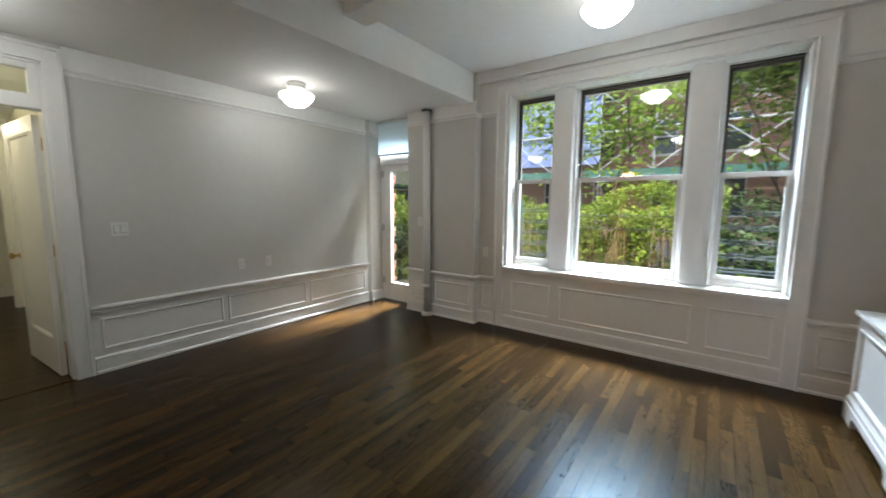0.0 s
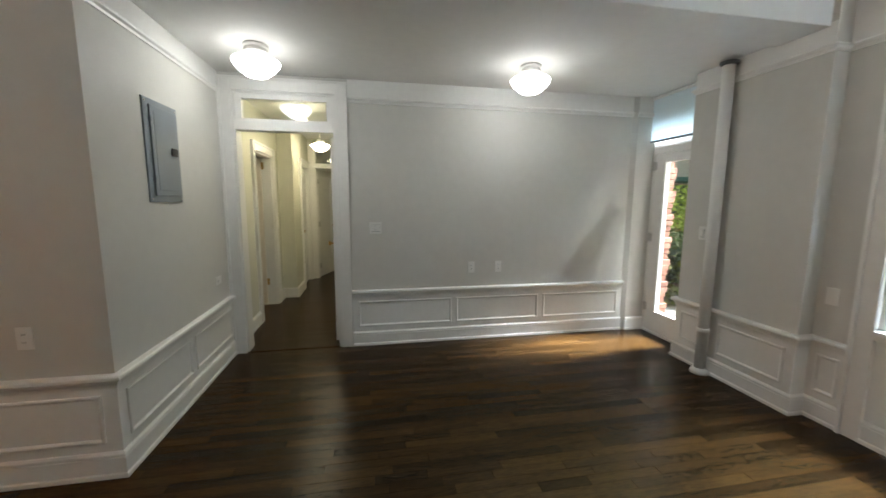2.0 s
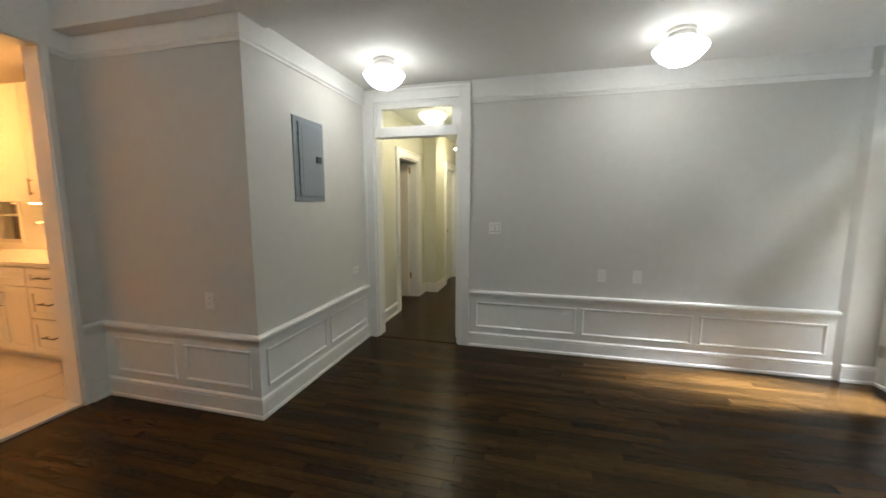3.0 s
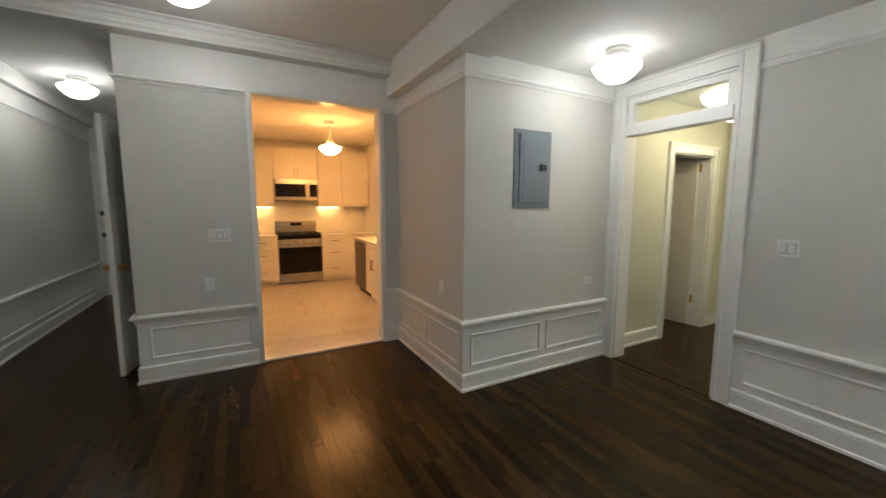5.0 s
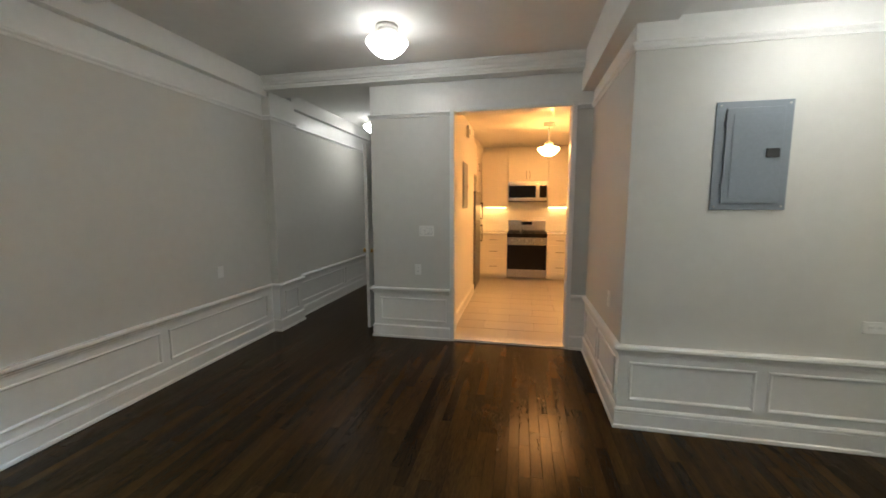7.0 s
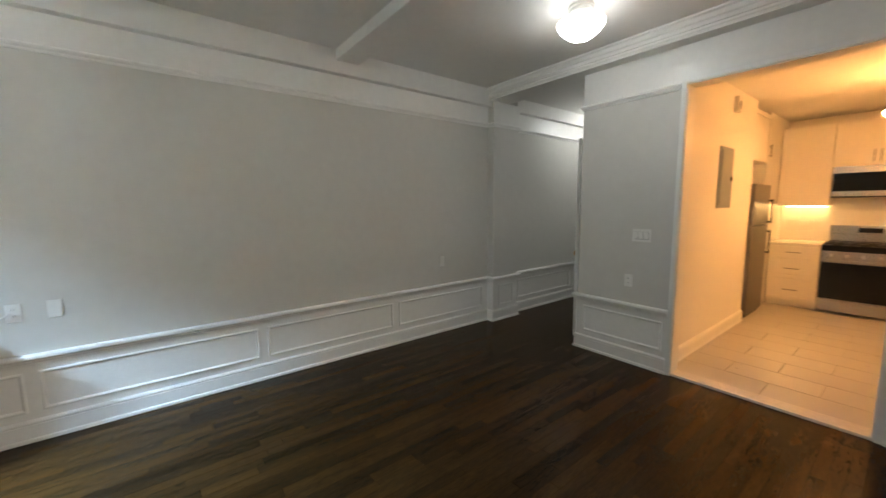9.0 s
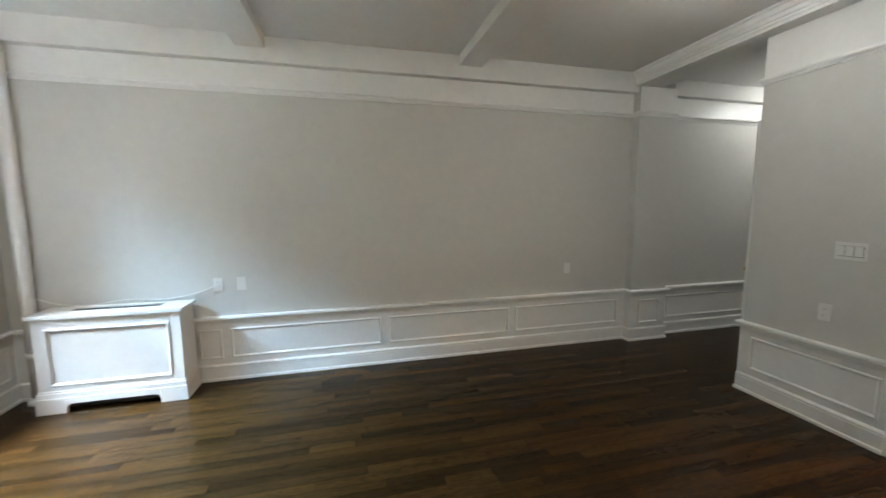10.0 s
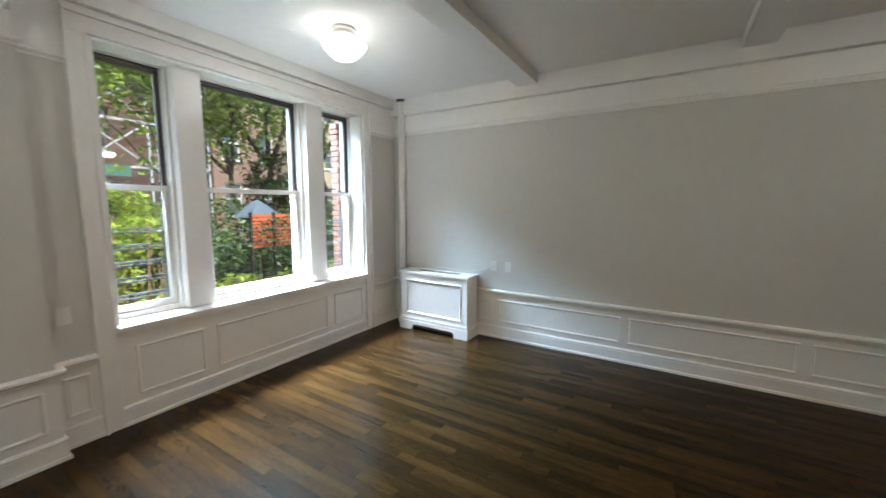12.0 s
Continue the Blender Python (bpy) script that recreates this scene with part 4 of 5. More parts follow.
def base_unit(x0, x1, drawers=True, label="white shaker base cabinet with three drawers"):
    ob = tagged(empty("base_cabinet", (x0 + x1) / 2, YB, 0), label, "cabinet")
    h = (x1 - x0) / 2
    part("body", boxes((-h, h, -0.61, 0, 0.10, 0.895), (-h, h, -0.61, -0.06, 0.012, 0.10)), CABINET, ob)
    if drawers:
        for z0, z1 in ((0.715, 0.885), (0.43, 0.71), (0.11, 0.425)):
            shaker(ob, "drawer", -h, h, z0, z1, (0, 1, 0, 0), "bar")
    return ob


tagged(base_unit(0.066, 0.60), group="kitchen base cabinets")
tagged(base_unit(-1.19, -0.716), group="kitchen base cabinets")
base_unit(-1.73, -1.19, False, "plain white corner base cabinet")
for x0, x1 in ((0.066, 0.615), (-1.735, -0.716)):
    tagged(part("worktop", boxes((x0, x1, -3.945, YB + 0.03, 0.895, ZC), bevel=0.003), QUARTZ), "white quartz worktop beside the range", "worktop", group="kitchen worktops")


def upper_unit(x0, x1, z0, z1, doors, label):
    ob = tagged(empty("wall_cabinet", (x0 + x1) / 2, -3.60, z0), label, "cabinet", group="kitchen wall cabinets")
    h = (x1 - x0) / 2
    part("body", boxes((-h, h, -0.345, 0, 0, z1 - z0)), CABINET, ob)
    for k in range(doors):
        a, b = -h + 2 * h * k / doors, -h + 2 * h * (k + 1) / doors
        slab_front(ob, "door", a, b, 0, z1 - z0, (0, 1, 0, 0), ((b - 0.03) if k == 0 and doors > 1 else a + 0.03, 0.12) if doors > 1 else None)
    return ob


upper_unit(0.072, 0.61, 1.455, 2.55, 1, "tall white flat-front wall cabinet")
upper_unit(-0.716, 0.066, 1.965, 2.55, 2, "white flat-front wall cabinet over the microwave")
upper_unit(-1.19, -0.722, 1.455, 2.55, 1, "tall white flat-front wall cabinet")
upper_unit(-1.735, -1.195, 1.455, 2.55, 1, "white flat-front wall cabinet in the corner")
for x0, x1 in ((0.10, 0.56), (-1.15, -0.75)):
    strip = tagged(empty("cabinet_light", (x0 + x1) / 2, -3.86, 1.43), "warm lit strip light under the wall cabinet", "lamp", group="under-cabinet lights")
    h = (x1 - x0) / 2
    part("housing", boxes((-h, h, -0.02, 0.02, 0.010, 0.024), bevel=0.002), WHITE, strip)
    part("diffuser", boxes((-h + 0.01, h - 0.01, -0.015, 0.015, 0.002, 0.010)), STRIP, strip, "glowing diffuser")


def splash_tiles():
    me = finish("splash_tile", boxes((-0.149, 0.149, 0.0, 0.006, -0.0735, 0.0735), bevel=0.0012, segments=1), SPLASH)
    for j in range(4):
        x = -1.55 + (0.15 if j % 2 else 0)
        while x < 0.5:
            ob = new("splash_tile", me)
            ob.parent = wall_kitchen_south
            ob.matrix_basis = pose(x, -3.950, ZC + 0.075 + j * 0.15)
            x += 0.30


splash_tiles()
wall_plate(0.35, -3.944, 1.19, 180, turned=True)
wall_plate(-1.0, -3.944, 1.19, 180, turned=True)


def kitchen_range(x0, x1):
    ob = tagged(empty("kitchen_range", (x0 + x1) / 2, YB, 0), "stainless steel gas range with a black oven window", "range")
    h = (x1 - x0) / 2 - 0.003
    part("body", boxes((-h, h, -0.60, 0.0, 0.04, 0.905), bevel=0.003), STEEL, ob)
    part("drawer", boxes((-h, h, 0.0, 0.030, 0.045, 0.195), bevel=0.008), STEEL, ob, "stainless storage drawer")
    door = part("oven_door", boxes((-h, h, 0.0, 0.035, 0.205, 0.735), bevel=0.006), STEEL, ob)
    part("window", boxes((-h + 0.012, h - 0.012, 0.035, 0.040, 0.215, 0.712), bevel=0.004), BLACK, door, "black glass oven window")
    part("handle", boxes((-h + 0.03, h - 0.03, 0.065, 0.085, 0.706, 0.728), (-h + 0.05, -h + 0.07, 0.034, 0.066, 0.708, 0.726), (h - 0.07, h - 0.05, 0.034, 0.066, 0.708, 0.726), bevel=0.005), STEEL, door, "stainless bar handle")
    panel = part("control_panel", boxes((-h, h, 0.0, 0.030, 0.742, 0.850), bevel=0.006), STEEL, ob)
    for k in range(5):
        kn = lathe(((0.020, 0.0), (0.020, 0.018), (0.016, 0.026), (0.004, 0.028)), 14, "y")
        bmesh.ops.translate(kn, vec=(-h + 0.10 + k * (2 * h - 0.2) / 4, 0.030, 0.795), verts=kn.verts)
        part("knob", kn, NICKEL, panel, "round burner knob", smooth=True)
    part("cooktop", boxes((-h, h, -0.585, 0.020, 0.850, 0.925), bevel=0.006), BLACK, ob, "black cooktop")
    for k in range(3):
        c = -h + 2 * h * (k + 0.5) / 3
        w = h / 3 - 0.01
        part("grate", boxes((c - w, c - w + 0.012, -0.55, -0.02, 0.925, 0.955), (c + w - 0.012, c + w, -0.55, -0.02, 0.925, 0.955), (c - w, c + w, -0.032, -0.02, 0.943, 0.955), (c - w, c + w, -0.55, -0.538, 0.943, 0.955), (c - w, c + w, -0.29, -0.278, 0.943, 0.955), (c - 0.006, c + 0.006, -0.55, -0.02, 0.943, 0.955)), IRON, ob, "cast iron grate")
        for y in (-0.42, -0.16):
            b = lathe(((0.045, 0.925), (0.045, 0.937), (0.028, 0.940)), 16)
            bmesh.ops.translate(b, vec=(c, y, 0), verts=b.verts)
            part("burner", b, IRON, ob)
    part("backguard", boxes((-h, h, -0.615, -0.585, 0.925, 1.17), (-h + 0.0, h, -0.585, -0.570, 1.05, 1.17), bevel=0.005), STEEL, ob)
    part("clock_display", boxes((-0.11, 0.11, -0.570, -0.566, 1.075, 1.140), bevel=0.002), BLACK, ob, "black glass clock display")


kitchen_range(-0.714, 0.064)


def microwave(x0, x1, z0, z1):
    ob = tagged(empty("microwave", (x0 + x1) / 2, -3.56, z0), "stainless steel microwave with a dark window over the range", "microwave")
    h, t = (x1 - x0) / 2 - 0.002, z1 - z0
    part("body", boxes((-h, h, -0.385, 0, 0, t), bevel=0.003), STEEL, ob)
    door = part("door", boxes((-h + 0.17, h, 0, 0.028, 0.022, t), bevel=0.005), STEEL, ob)
    part("window", boxes((-h + 0.225, h - 0.012, 0.028, 0.032, 0.085, t - 0.085), bevel=0.003), BLACK, door, "dark glass window")
    part("handle", boxes((-h + 0.185, -h + 0.205, 0.050, 0.066, 0.06, t - 0.05), (-h + 0.187, -h + 0.203, 0.027, 0.052, 0.07, 0.09), (-h + 0.187, -h + 0.203, 0.027, 0.052, t - 0.08, t - 0.06), bevel=0.004), STEEL, door)
    panel = part("control_panel", boxes((-h, -h + 0.168, 0, 0.026, 0.022, t), bevel=0.004), STEEL, ob)
    part("keypad", boxes((-h + 0.012, -h + 0.150, 0.026, 0.029, 0.085, t - 0.085), bevel=0.003), BLACK, panel, "black glass keypad")
    part("vent", boxes((-h, h, 0.0, 0.022, 0.0, 0.018)), SLOT, ob)


microwave(-0.708, 0.062, 1.552, 1.962)

# west counter run
XW = -1.10


def side_unit(y0, y1, kind, label):
    ob = tagged(empty("base_cabinet", XW, (y0 + y1) / 2, 0), label, "cabinet", group="kitchen base cabinets")
    h = (y1 - y0) / 2
    part("body", boxes((-0.62, 0, -h, h, 0.10, 0.895), (-0.62, -0.06, -h, h, 0.012, 0.10)), CABINET, ob)
    f = (1, 0, 0, 0)
    if kind == "drawers":
        for z0, z1 in ((0.715, 0.885), (0.43, 0.71), (0.11, 0.425)):
            shaker(ob, "drawer", -h, h, z0, z1, f, "bar")
    else:
        shaker(ob, "false_front", -h, h, 0.715, 0.885, f)
        shaker(ob, "door", -h, 0, 0.11, 0.71, f, (-0.03, 0.58))
        shaker(ob, "door", 0, h, 0.11, 0.71, f, (0.03, 0.58))
    return ob


side_unit(-1.69, -0.93, "doors", "white shaker sink cabinet with two doors")
side_unit(-0.925, -0.45, "drawers", "white shaker base cabinet with three drawers")
side_unit(-0.445, 0.025, "drawers", "white shaker base cabinet with three drawers")
dish = tagged(empty("dishwasher", XW, -2.0, 0), "dark stainless dishwasher at the end of the counter", "dishwasher")
part("body", boxes((-0.60, 0, -0.305, 0.305, 0.10, 0.893)), DARKSTEEL, dish)
part("front", boxes((0, 0.022, -0.302, 0.302, 0.115, 0.885), bevel=0.004), DARKSTEEL, dish)
part("handle", boxes((0.045, 0.060, -0.26, 0.26, 0.800, 0.820), (0.020, 0.046, -0.24, -0.22, 0.802, 0.818), (0.020, 0.046, 0.22, 0.24, 0.802, 0.818), bevel=0.004), STEEL, dish)
part("kickplate", boxes((-0.58, -0.05, -0.30, 0.30, 0.012, 0.10)), BLACK, dish)
tagged(part("worktop", boxes((-1.74, XW + 0.03, -2.33, 0.028, 0.895, ZC), bevel=0.003), QUARTZ), "white quartz worktop along the kitchen wall", "worktop", group="kitchen worktops")
for y0, y1 in ((-1.95, -1.30), (-1.295, -0.65), (-0.645, 0.025)):
    up = tagged(empty("wall_cabinet", -1.41, (y0 + y1) / 2, 1.455), "tall white flat-front wall cabinet", "cabinet", group="kitchen wall cabinets")
    h = (y1 - y0) / 2
    part("body", boxes((-0.328, 0, -h, h, 0, 1.095)), CABINET, up)
    slab_front(up, "door", -h, h, 0, 1.095, (1, 0, 0, 0), (-h + 0.05, 0.14))
strip = tagged(empty("cabinet_light", -1.62, -0.9, 1.43), "warm lit strip light under the wall cabinet", "lamp", group="under-cabinet lights")
part("housing", boxes((-0.02, 0.02, -0.85, 0.85, 0.010, 0.024), bevel=0.002), WHITE, strip)
part("diffuser", boxes((-0.015, 0.015, -0.84, 0.84, 0.002, 0.010)), STRIP, strip, "glowing diffuser")
faucet = tagged(empty("faucet", -1.60, -1.30, ZC), "tall chrome kitchen faucet behind the sink", "faucet")
part("spout", lathe(((0.026, 0), (0.024, 0.03), (0.013, 0.05), (0.013, 0.32), (0.010, 0.33)), 14), STEEL, faucet, smooth=True)
arm = lathe(((0.011, 0.0), (0.011, 0.20), (0.013, 0.21)), 12, "x")
bmesh.ops.translate(arm, vec=(-0.005, 0, 0.32), verts=arm.verts)
part("arm", arm, STEEL, faucet, smooth=True)
part("lever", boxes((0.0, 0.012, 0.012, 0.09, 0.055, 0.067), bevel=0.003), STEEL, faucet)
window_4 = tagged(empty("window_4"), "small dark kitchen window with a white frame", "window", kind="structure")
part("frame", boxes((-1.76, -1.73, -2.55, -2.515, 1.0, 1.62), (-1.76, -1.73, -2.185, -2.15, 1.0, 1.62), (-1.76, -1.73, -2.515, -2.185, 1.585, 1.62), (-1.76, -1.73, -2.515, -2.185, 1.0, 1.035), (-1.76, -1.735, -2.515, -2.185, 1.30, 1.32)), SASH, window_4)
part("pane", boxes((-1.80, -1.796, -2.55, -2.15, 1.0, 1.62)), GLASS, window_4).visible_shadow = False

fridge = tagged(empty("refrigerator", 0.545, -2.455, 0.012), "dark stainless refrigerator set in a wall niche", "refrigerator")
part("body", boxes((0.06, 0.66, -0.365, 0.375, 0.02, 1.715), bevel=0.006), DARKSTEEL, fridge)
for z0, z1, hz in ((1.20, 1.715, 1.36), (0.05, 1.19, 0.95)):
    d = part("door", boxes((0.0, 0.058, -0.365, 0.375, z0, z1), bevel=0.010), DARKSTEEL, fridge)
    part("handle", boxes((-0.045, -0.030, -0.330, -0.312, hz - 0.15, hz + 0.17), (-0.032, 0.0, -0.328, -0.314, hz - 0.14, hz - 0.12), (-0.032, 0.0, -0.328, -0.314, hz + 0.14, hz + 0.16), bevel=0.004), BLACK, d, "dark bar handle")
part("base_grille", boxes((0.03, 0.06, -0.36, 0.37, 0.0, 0.05)), BLACK, fridge)
over = tagged(empty("wall_cabinet", 0.62, -2.455, 2.02), "white cabinet above the refrigerator", "cabinet", group="kitchen wall cabinets")
part("body", boxes((0.0, 0.60, -0.40, 0.40, 0, 0.62)), CABINET, over)
shaker(over, "door", -0.40, 0.40, 0, 0.62, (-1, 0, 0, 0), (-0.34, 0.16))
kp = tagged(empty("intercom_panel", 0.58, -1.25, 1.445), "flat grey metal access panel on the kitchen wall", "access panel")
part("cover", boxes((-0.012, 0.0005, 0, 0.42, 0, 0.63), bevel=0.003), PANELGREY, kp)
part("door", boxes((-0.020, -0.012, 0.035, 0.385, 0.035, 0.595), bevel=0.003), PANELGREY, kp)
part("latch", boxes((-0.026, -0.020, 0.05, 0.085, 0.29, 0.33), bevel=0.002), BLACK, kp)
chime = tagged(empty("wall_chime", 0.58, -1.26, 2.45), "small beige door chime high on the kitchen wall", "chime")
part("case", boxes((-0.045, 0.0005, 0, 0.10, 0, 0.16), bevel=0.006), PLASTIC, chime)
part("grille", boxes((-0.048, -0.045, 0.02, 0.08, 0.03, 0.11)), PANELGREY, chime)

# ---- outside ----
GROUND = material("garden_soil", (0.10, 0.085, 0.06), 0.95, vary=0.3, scale=2, bump=0.4, bump_scale=12)
PAVING = material("grey_concrete", (0.34, 0.33, 0.31), 0.85, vary=0.12, scale=3, bump=0.1)
ASPHALT = material("dark_asphalt", (0.055, 0.055, 0.058), 0.9, vary=0.2, scale=3, bump=0.2)
BRICK_R = material("red_brick", (0.22, 0.10, 0.07), 0.85, vary=0.15, scale=5, per_piece=0.2)
BRICK_FAR = material("brown_brick_facade", (0.34, 0.21, 0.16), 0.9, vary=0.15, scale=1.5, bump=0.2)
BRICK_PINK = material("pinkish_brick_facade", (0.20, 0.125, 0.095), 0.9, vary=0.18, scale=1.5, bump=0.2)
BRICK_Y = material("tan_brick_facade", (0.32, 0.265, 0.18), 0.9, vary=0.12, scale=1.5, bump=0.2)
FARGLASS = material("far_window_glass", (0.05, 0.06, 0.07), 0.1, vary=0.2, scale=2)
FARFRAME = material("far_window_frame", (0.55, 0.54, 0.50), 0.6)
STEELPIPE = material("galvanised_scaffold", (0.48, 0.50, 0.52), 0.5, metal=0.3, vary=0.1)
GREENBOARD = material("green_hoarding", (0.05, 0.14, 0.105), 0.7, vary=0.1, scale=2)
NETTING = material("blue_debris_netting", (0.22, 0.28, 0.50), 0.9, vary=0.2, scale=3)
ORANGE = material("orange_mesh_fence", (0.46, 0.12, 0.05), 0.8, vary=0.2, scale=4)
CANVAS = material("grey_blue_canvas", (0.07, 0.10, 0.14), 0.8, vary=0.1)
BARK = material("tree_bark", (0.075, 0.058, 0.042), 0.95, vary=0.3, scale=6, bump=0.6, bump_scale=25, stretch=(1, 1, 0.3))
FENCEIRON = material("black_iron_fence", (0.02, 0.02, 0.02), 0.5, vary=0.1)
PLANK = material("weathered_lumber", (0.40, 0.33, 0.25), 0.8, vary=0.2, scale=5)


def leaf_material(name, colour, glow=0.45):
    m = material(name, colour, 0.45, vary=0.25, scale=2, per_piece=0.45)
    t, n = m.node_tree, m.node_tree.nodes
    b = n["Principled BSDF"]
    tr, mx = n.new("ShaderNodeBsdfTranslucent"), n.new("ShaderNodeMixShader")
    src = b.inputs["Base Color"].links[0].from_socket
    t.links.new(src, tr.inputs[0])
    mx.inputs[0].default_value = glow
    t.links.new(b.outputs[0], mx.inputs[1])
    t.links.new(tr.outputs[0], mx.inputs[2])
    t.links.new(mx.outputs[0], n["Material Output"].inputs[0])
    return m


LEAF = leaf_material("hedge_leaf", (0.25, 0.34, 0.06))
LEAF_TREE = leaf_material("tree_leaf", (0.30, 0.42, 0.08), 0.6)
LEAF_DARK = leaf_material("shrub_leaf", (0.06, 0.11, 0.035), 0.3)
STALK = material("dry_stalk", (0.24, 0.17, 0.09), 0.9, vary=0.3, scale=4, per_piece=0.3)

ground = structure("ground", boxes((-300, 300, 6.36, 600, -1.2, -0.45)), GROUND, "dark garden soil reaching the street", "ground")
paving = structure("pavement", boxes((-3.4, -0.9, 6.36, 8.2, -0.6, -0.06), bevel=0.01), PAVING, "concrete landing outside the garden door", "paving")
road = structure("road", boxes((-300, 300, 13.5, 22.0, -0.5, -0.40)), ASPHALT, "dark grey asphalt street beyond the garden", "road")
wall_outer = structure("wall_outer", boxes((-8.0, -2.64, 6.34, 6.44, -1.0, 3.4), (-1.72, -0.50, 6.34, 6.44, -1.0, 3.4), (2.12, 12.0, 6.34, 6.44, -1.0, 3.4), (-0.50, 2.12, 6.34, 6.44, -1.0, 0.70), (-2.66, 2.12, 6.34, 6.44, 2.66, 3.4)), BRICK_R, "red brick outer wall of the house", "wall")
wall_shaft = structure("wall_shaft", boxes((-2.75, -2.6, -4.2, -0.2, -1, 3.3), (-2.6, -1.86, -4.2, -4.1, -1, 3.3)), BRICK_R, "brick wall of a dark air shaft", "wall")


def reveal_bricks():
    me = finish("brick", boxes((-0.045, 0.045, -0.060, 0.060, -0.028, 0.028), bevel=0.003, segments=1), BRICK_R)
    for k in range(28):
        ob = new("brick", me)
        ob.parent = wall_outer
        ob.matrix_basis = pose(2.095, 6.41 + (0.015 if k % 2 else 0), 0.72 + k * 0.067)
    long = finish("brick", boxes((-0.06, 0.06, -0.10, 0.10, -0.030, 0.030), bevel=0.003, segments=1), BRICK_R)
    for k in range(38):
        ob = new("brick", long)
        ob.parent = wall_outer
        ob.matrix_basis = pose(-2.665 + (0.035 if k // 2 % 2 else 0), 6.36 + (0.012 if k % 2 else 0), 0.02 + k * 0.067)


reveal_bricks()
garden_wall = structure("wall_garden", boxes((-5.9, -5.65, 6.44, 12.5, -0.6, 1.1), (-5.95, -5.6, 6.44, 12.5, 1.1, 1.18)), BRICK_R, "red brick garden wall", "wall")


def scatter(name, count, place, size, mat, label, category, parent=None, seed=1, thin=0.55, up=0.5):
    """Loose small leaves, each a folded pointed blade, from a function that gives each one's place."""
    rng = random.Random(seed)
    verts, faces = [], []
    for i in range(count):
        p = place(rng)
        if p is None:
            continue
        s = size * rng.uniform(0.6, 1.4)
        m = Euler((rng.gauss(0, up), rng.gauss(0, up), rng.uniform(0, 6.28))).to_matrix()
        b = len(verts)
        for q in ((-s, 0, 0), (-0.2 * s, -thin * s, -0.12 * s), (s, 0, -0.2 * s), (-0.2 * s, thin * s, -0.12 * s)):
            v = m @ Vector(q)
            verts.append((p[0] + v.x, p[1] + v.y, p[2] + v.z))
        faces += [(b, b + 1, b + 2), (b, b + 2, b + 3)]
    me = bpy.data.meshes.new(name)
    me.from_pydata(verts, [], faces)
    me.materials.append(mat)
    ob = new(name, me)
    if parent:
        ob.parent = parent
        return ob
    return tagged(ob, label, category, kind="stuff")


def hedge_place(x0, x1, y0, y1, top, lumps):
    def place(r):
        x, y = r.uniform(x0, x1), r.uniform(y0, y1)
        t = top * (0.72 + 0.38 * noise.noise((x * lumps, y * lumps, 3.1)))
        z = -0.45 + (t + 0.45) * r.random() ** 0.6
        if noise.noise((x * 1.9, y * 1.9, z * 2.3)) < -0.12:
            return None
        return (x, y, z)
    return place


scatter("hedge", 62000, hedge_place(-5.5, 1.7, 8.6, 10.4, 2.0, 0.7), 0.042, LEAF, "bright green leafy hedge in the garden", "hedge", seed=2)
scatter("shrubs", 40000, hedge_place(1.2, 9.5, 8.7, 11.5, 1.95, 0.6), 0.045, LEAF_DARK, "dark green shrubs in the garden", "shrubs", seed=4)
scatter("door_shrubs", 12000, hedge_place(-5.4, -2.9, 7.6, 9.6, 1.25, 0.9), 0.045, LEAF_DARK, "dark shrubs beside the garden door", "shrubs", seed=9)
scatter("tall_shrub", 9000, hedge_place(4.3, 5.7, 11.2, 12.3, 3.3, 0.9), 0.06, LEAF_DARK, "tall dark green shrub below the street trees", "shrub", seed=12)
scatter("ground_plants", 15000, hedge_place(-4.0, 7.0, 7.3, 8.8, 0.62, 1.1), 0.05, LEAF, "low bright green garden plants", "plants", seed=5)


def stalks():
    rng = random.Random(8)
    bm = bmesh.new()
    for i in range(420):
        x, y = rng.uniform(-5, 1.2), rng.uniform(8.3, 9.4)
        h, r = rng.uniform(0.8, 1.9), rng.uniform(0.004, 0.010)
        dx, dy = rng.gauss(0, 0.16), rng.gauss(0, 0.12)
        v = [bm.verts.new((x + a * r, y + b * r, -0.45)) for a, b in ((-1, -1), (1, -1), (0, 1))]
        w = [bm.verts.new((x + dx + a * r * 0.5, y + dy + b * r * 0.5, -0.45 + h)) for a, b in ((-1, -1), (1, -1), (0, 1))]
        for k in range(3):
            bm.faces.new((v[k], v[(k + 1) % 3], w[(k + 1) % 3], w[k]))
    tagged(part("stalks", bm, STALK), "dry brown stalks standing in the hedge", "stalks", kind="stuff")


stalks()


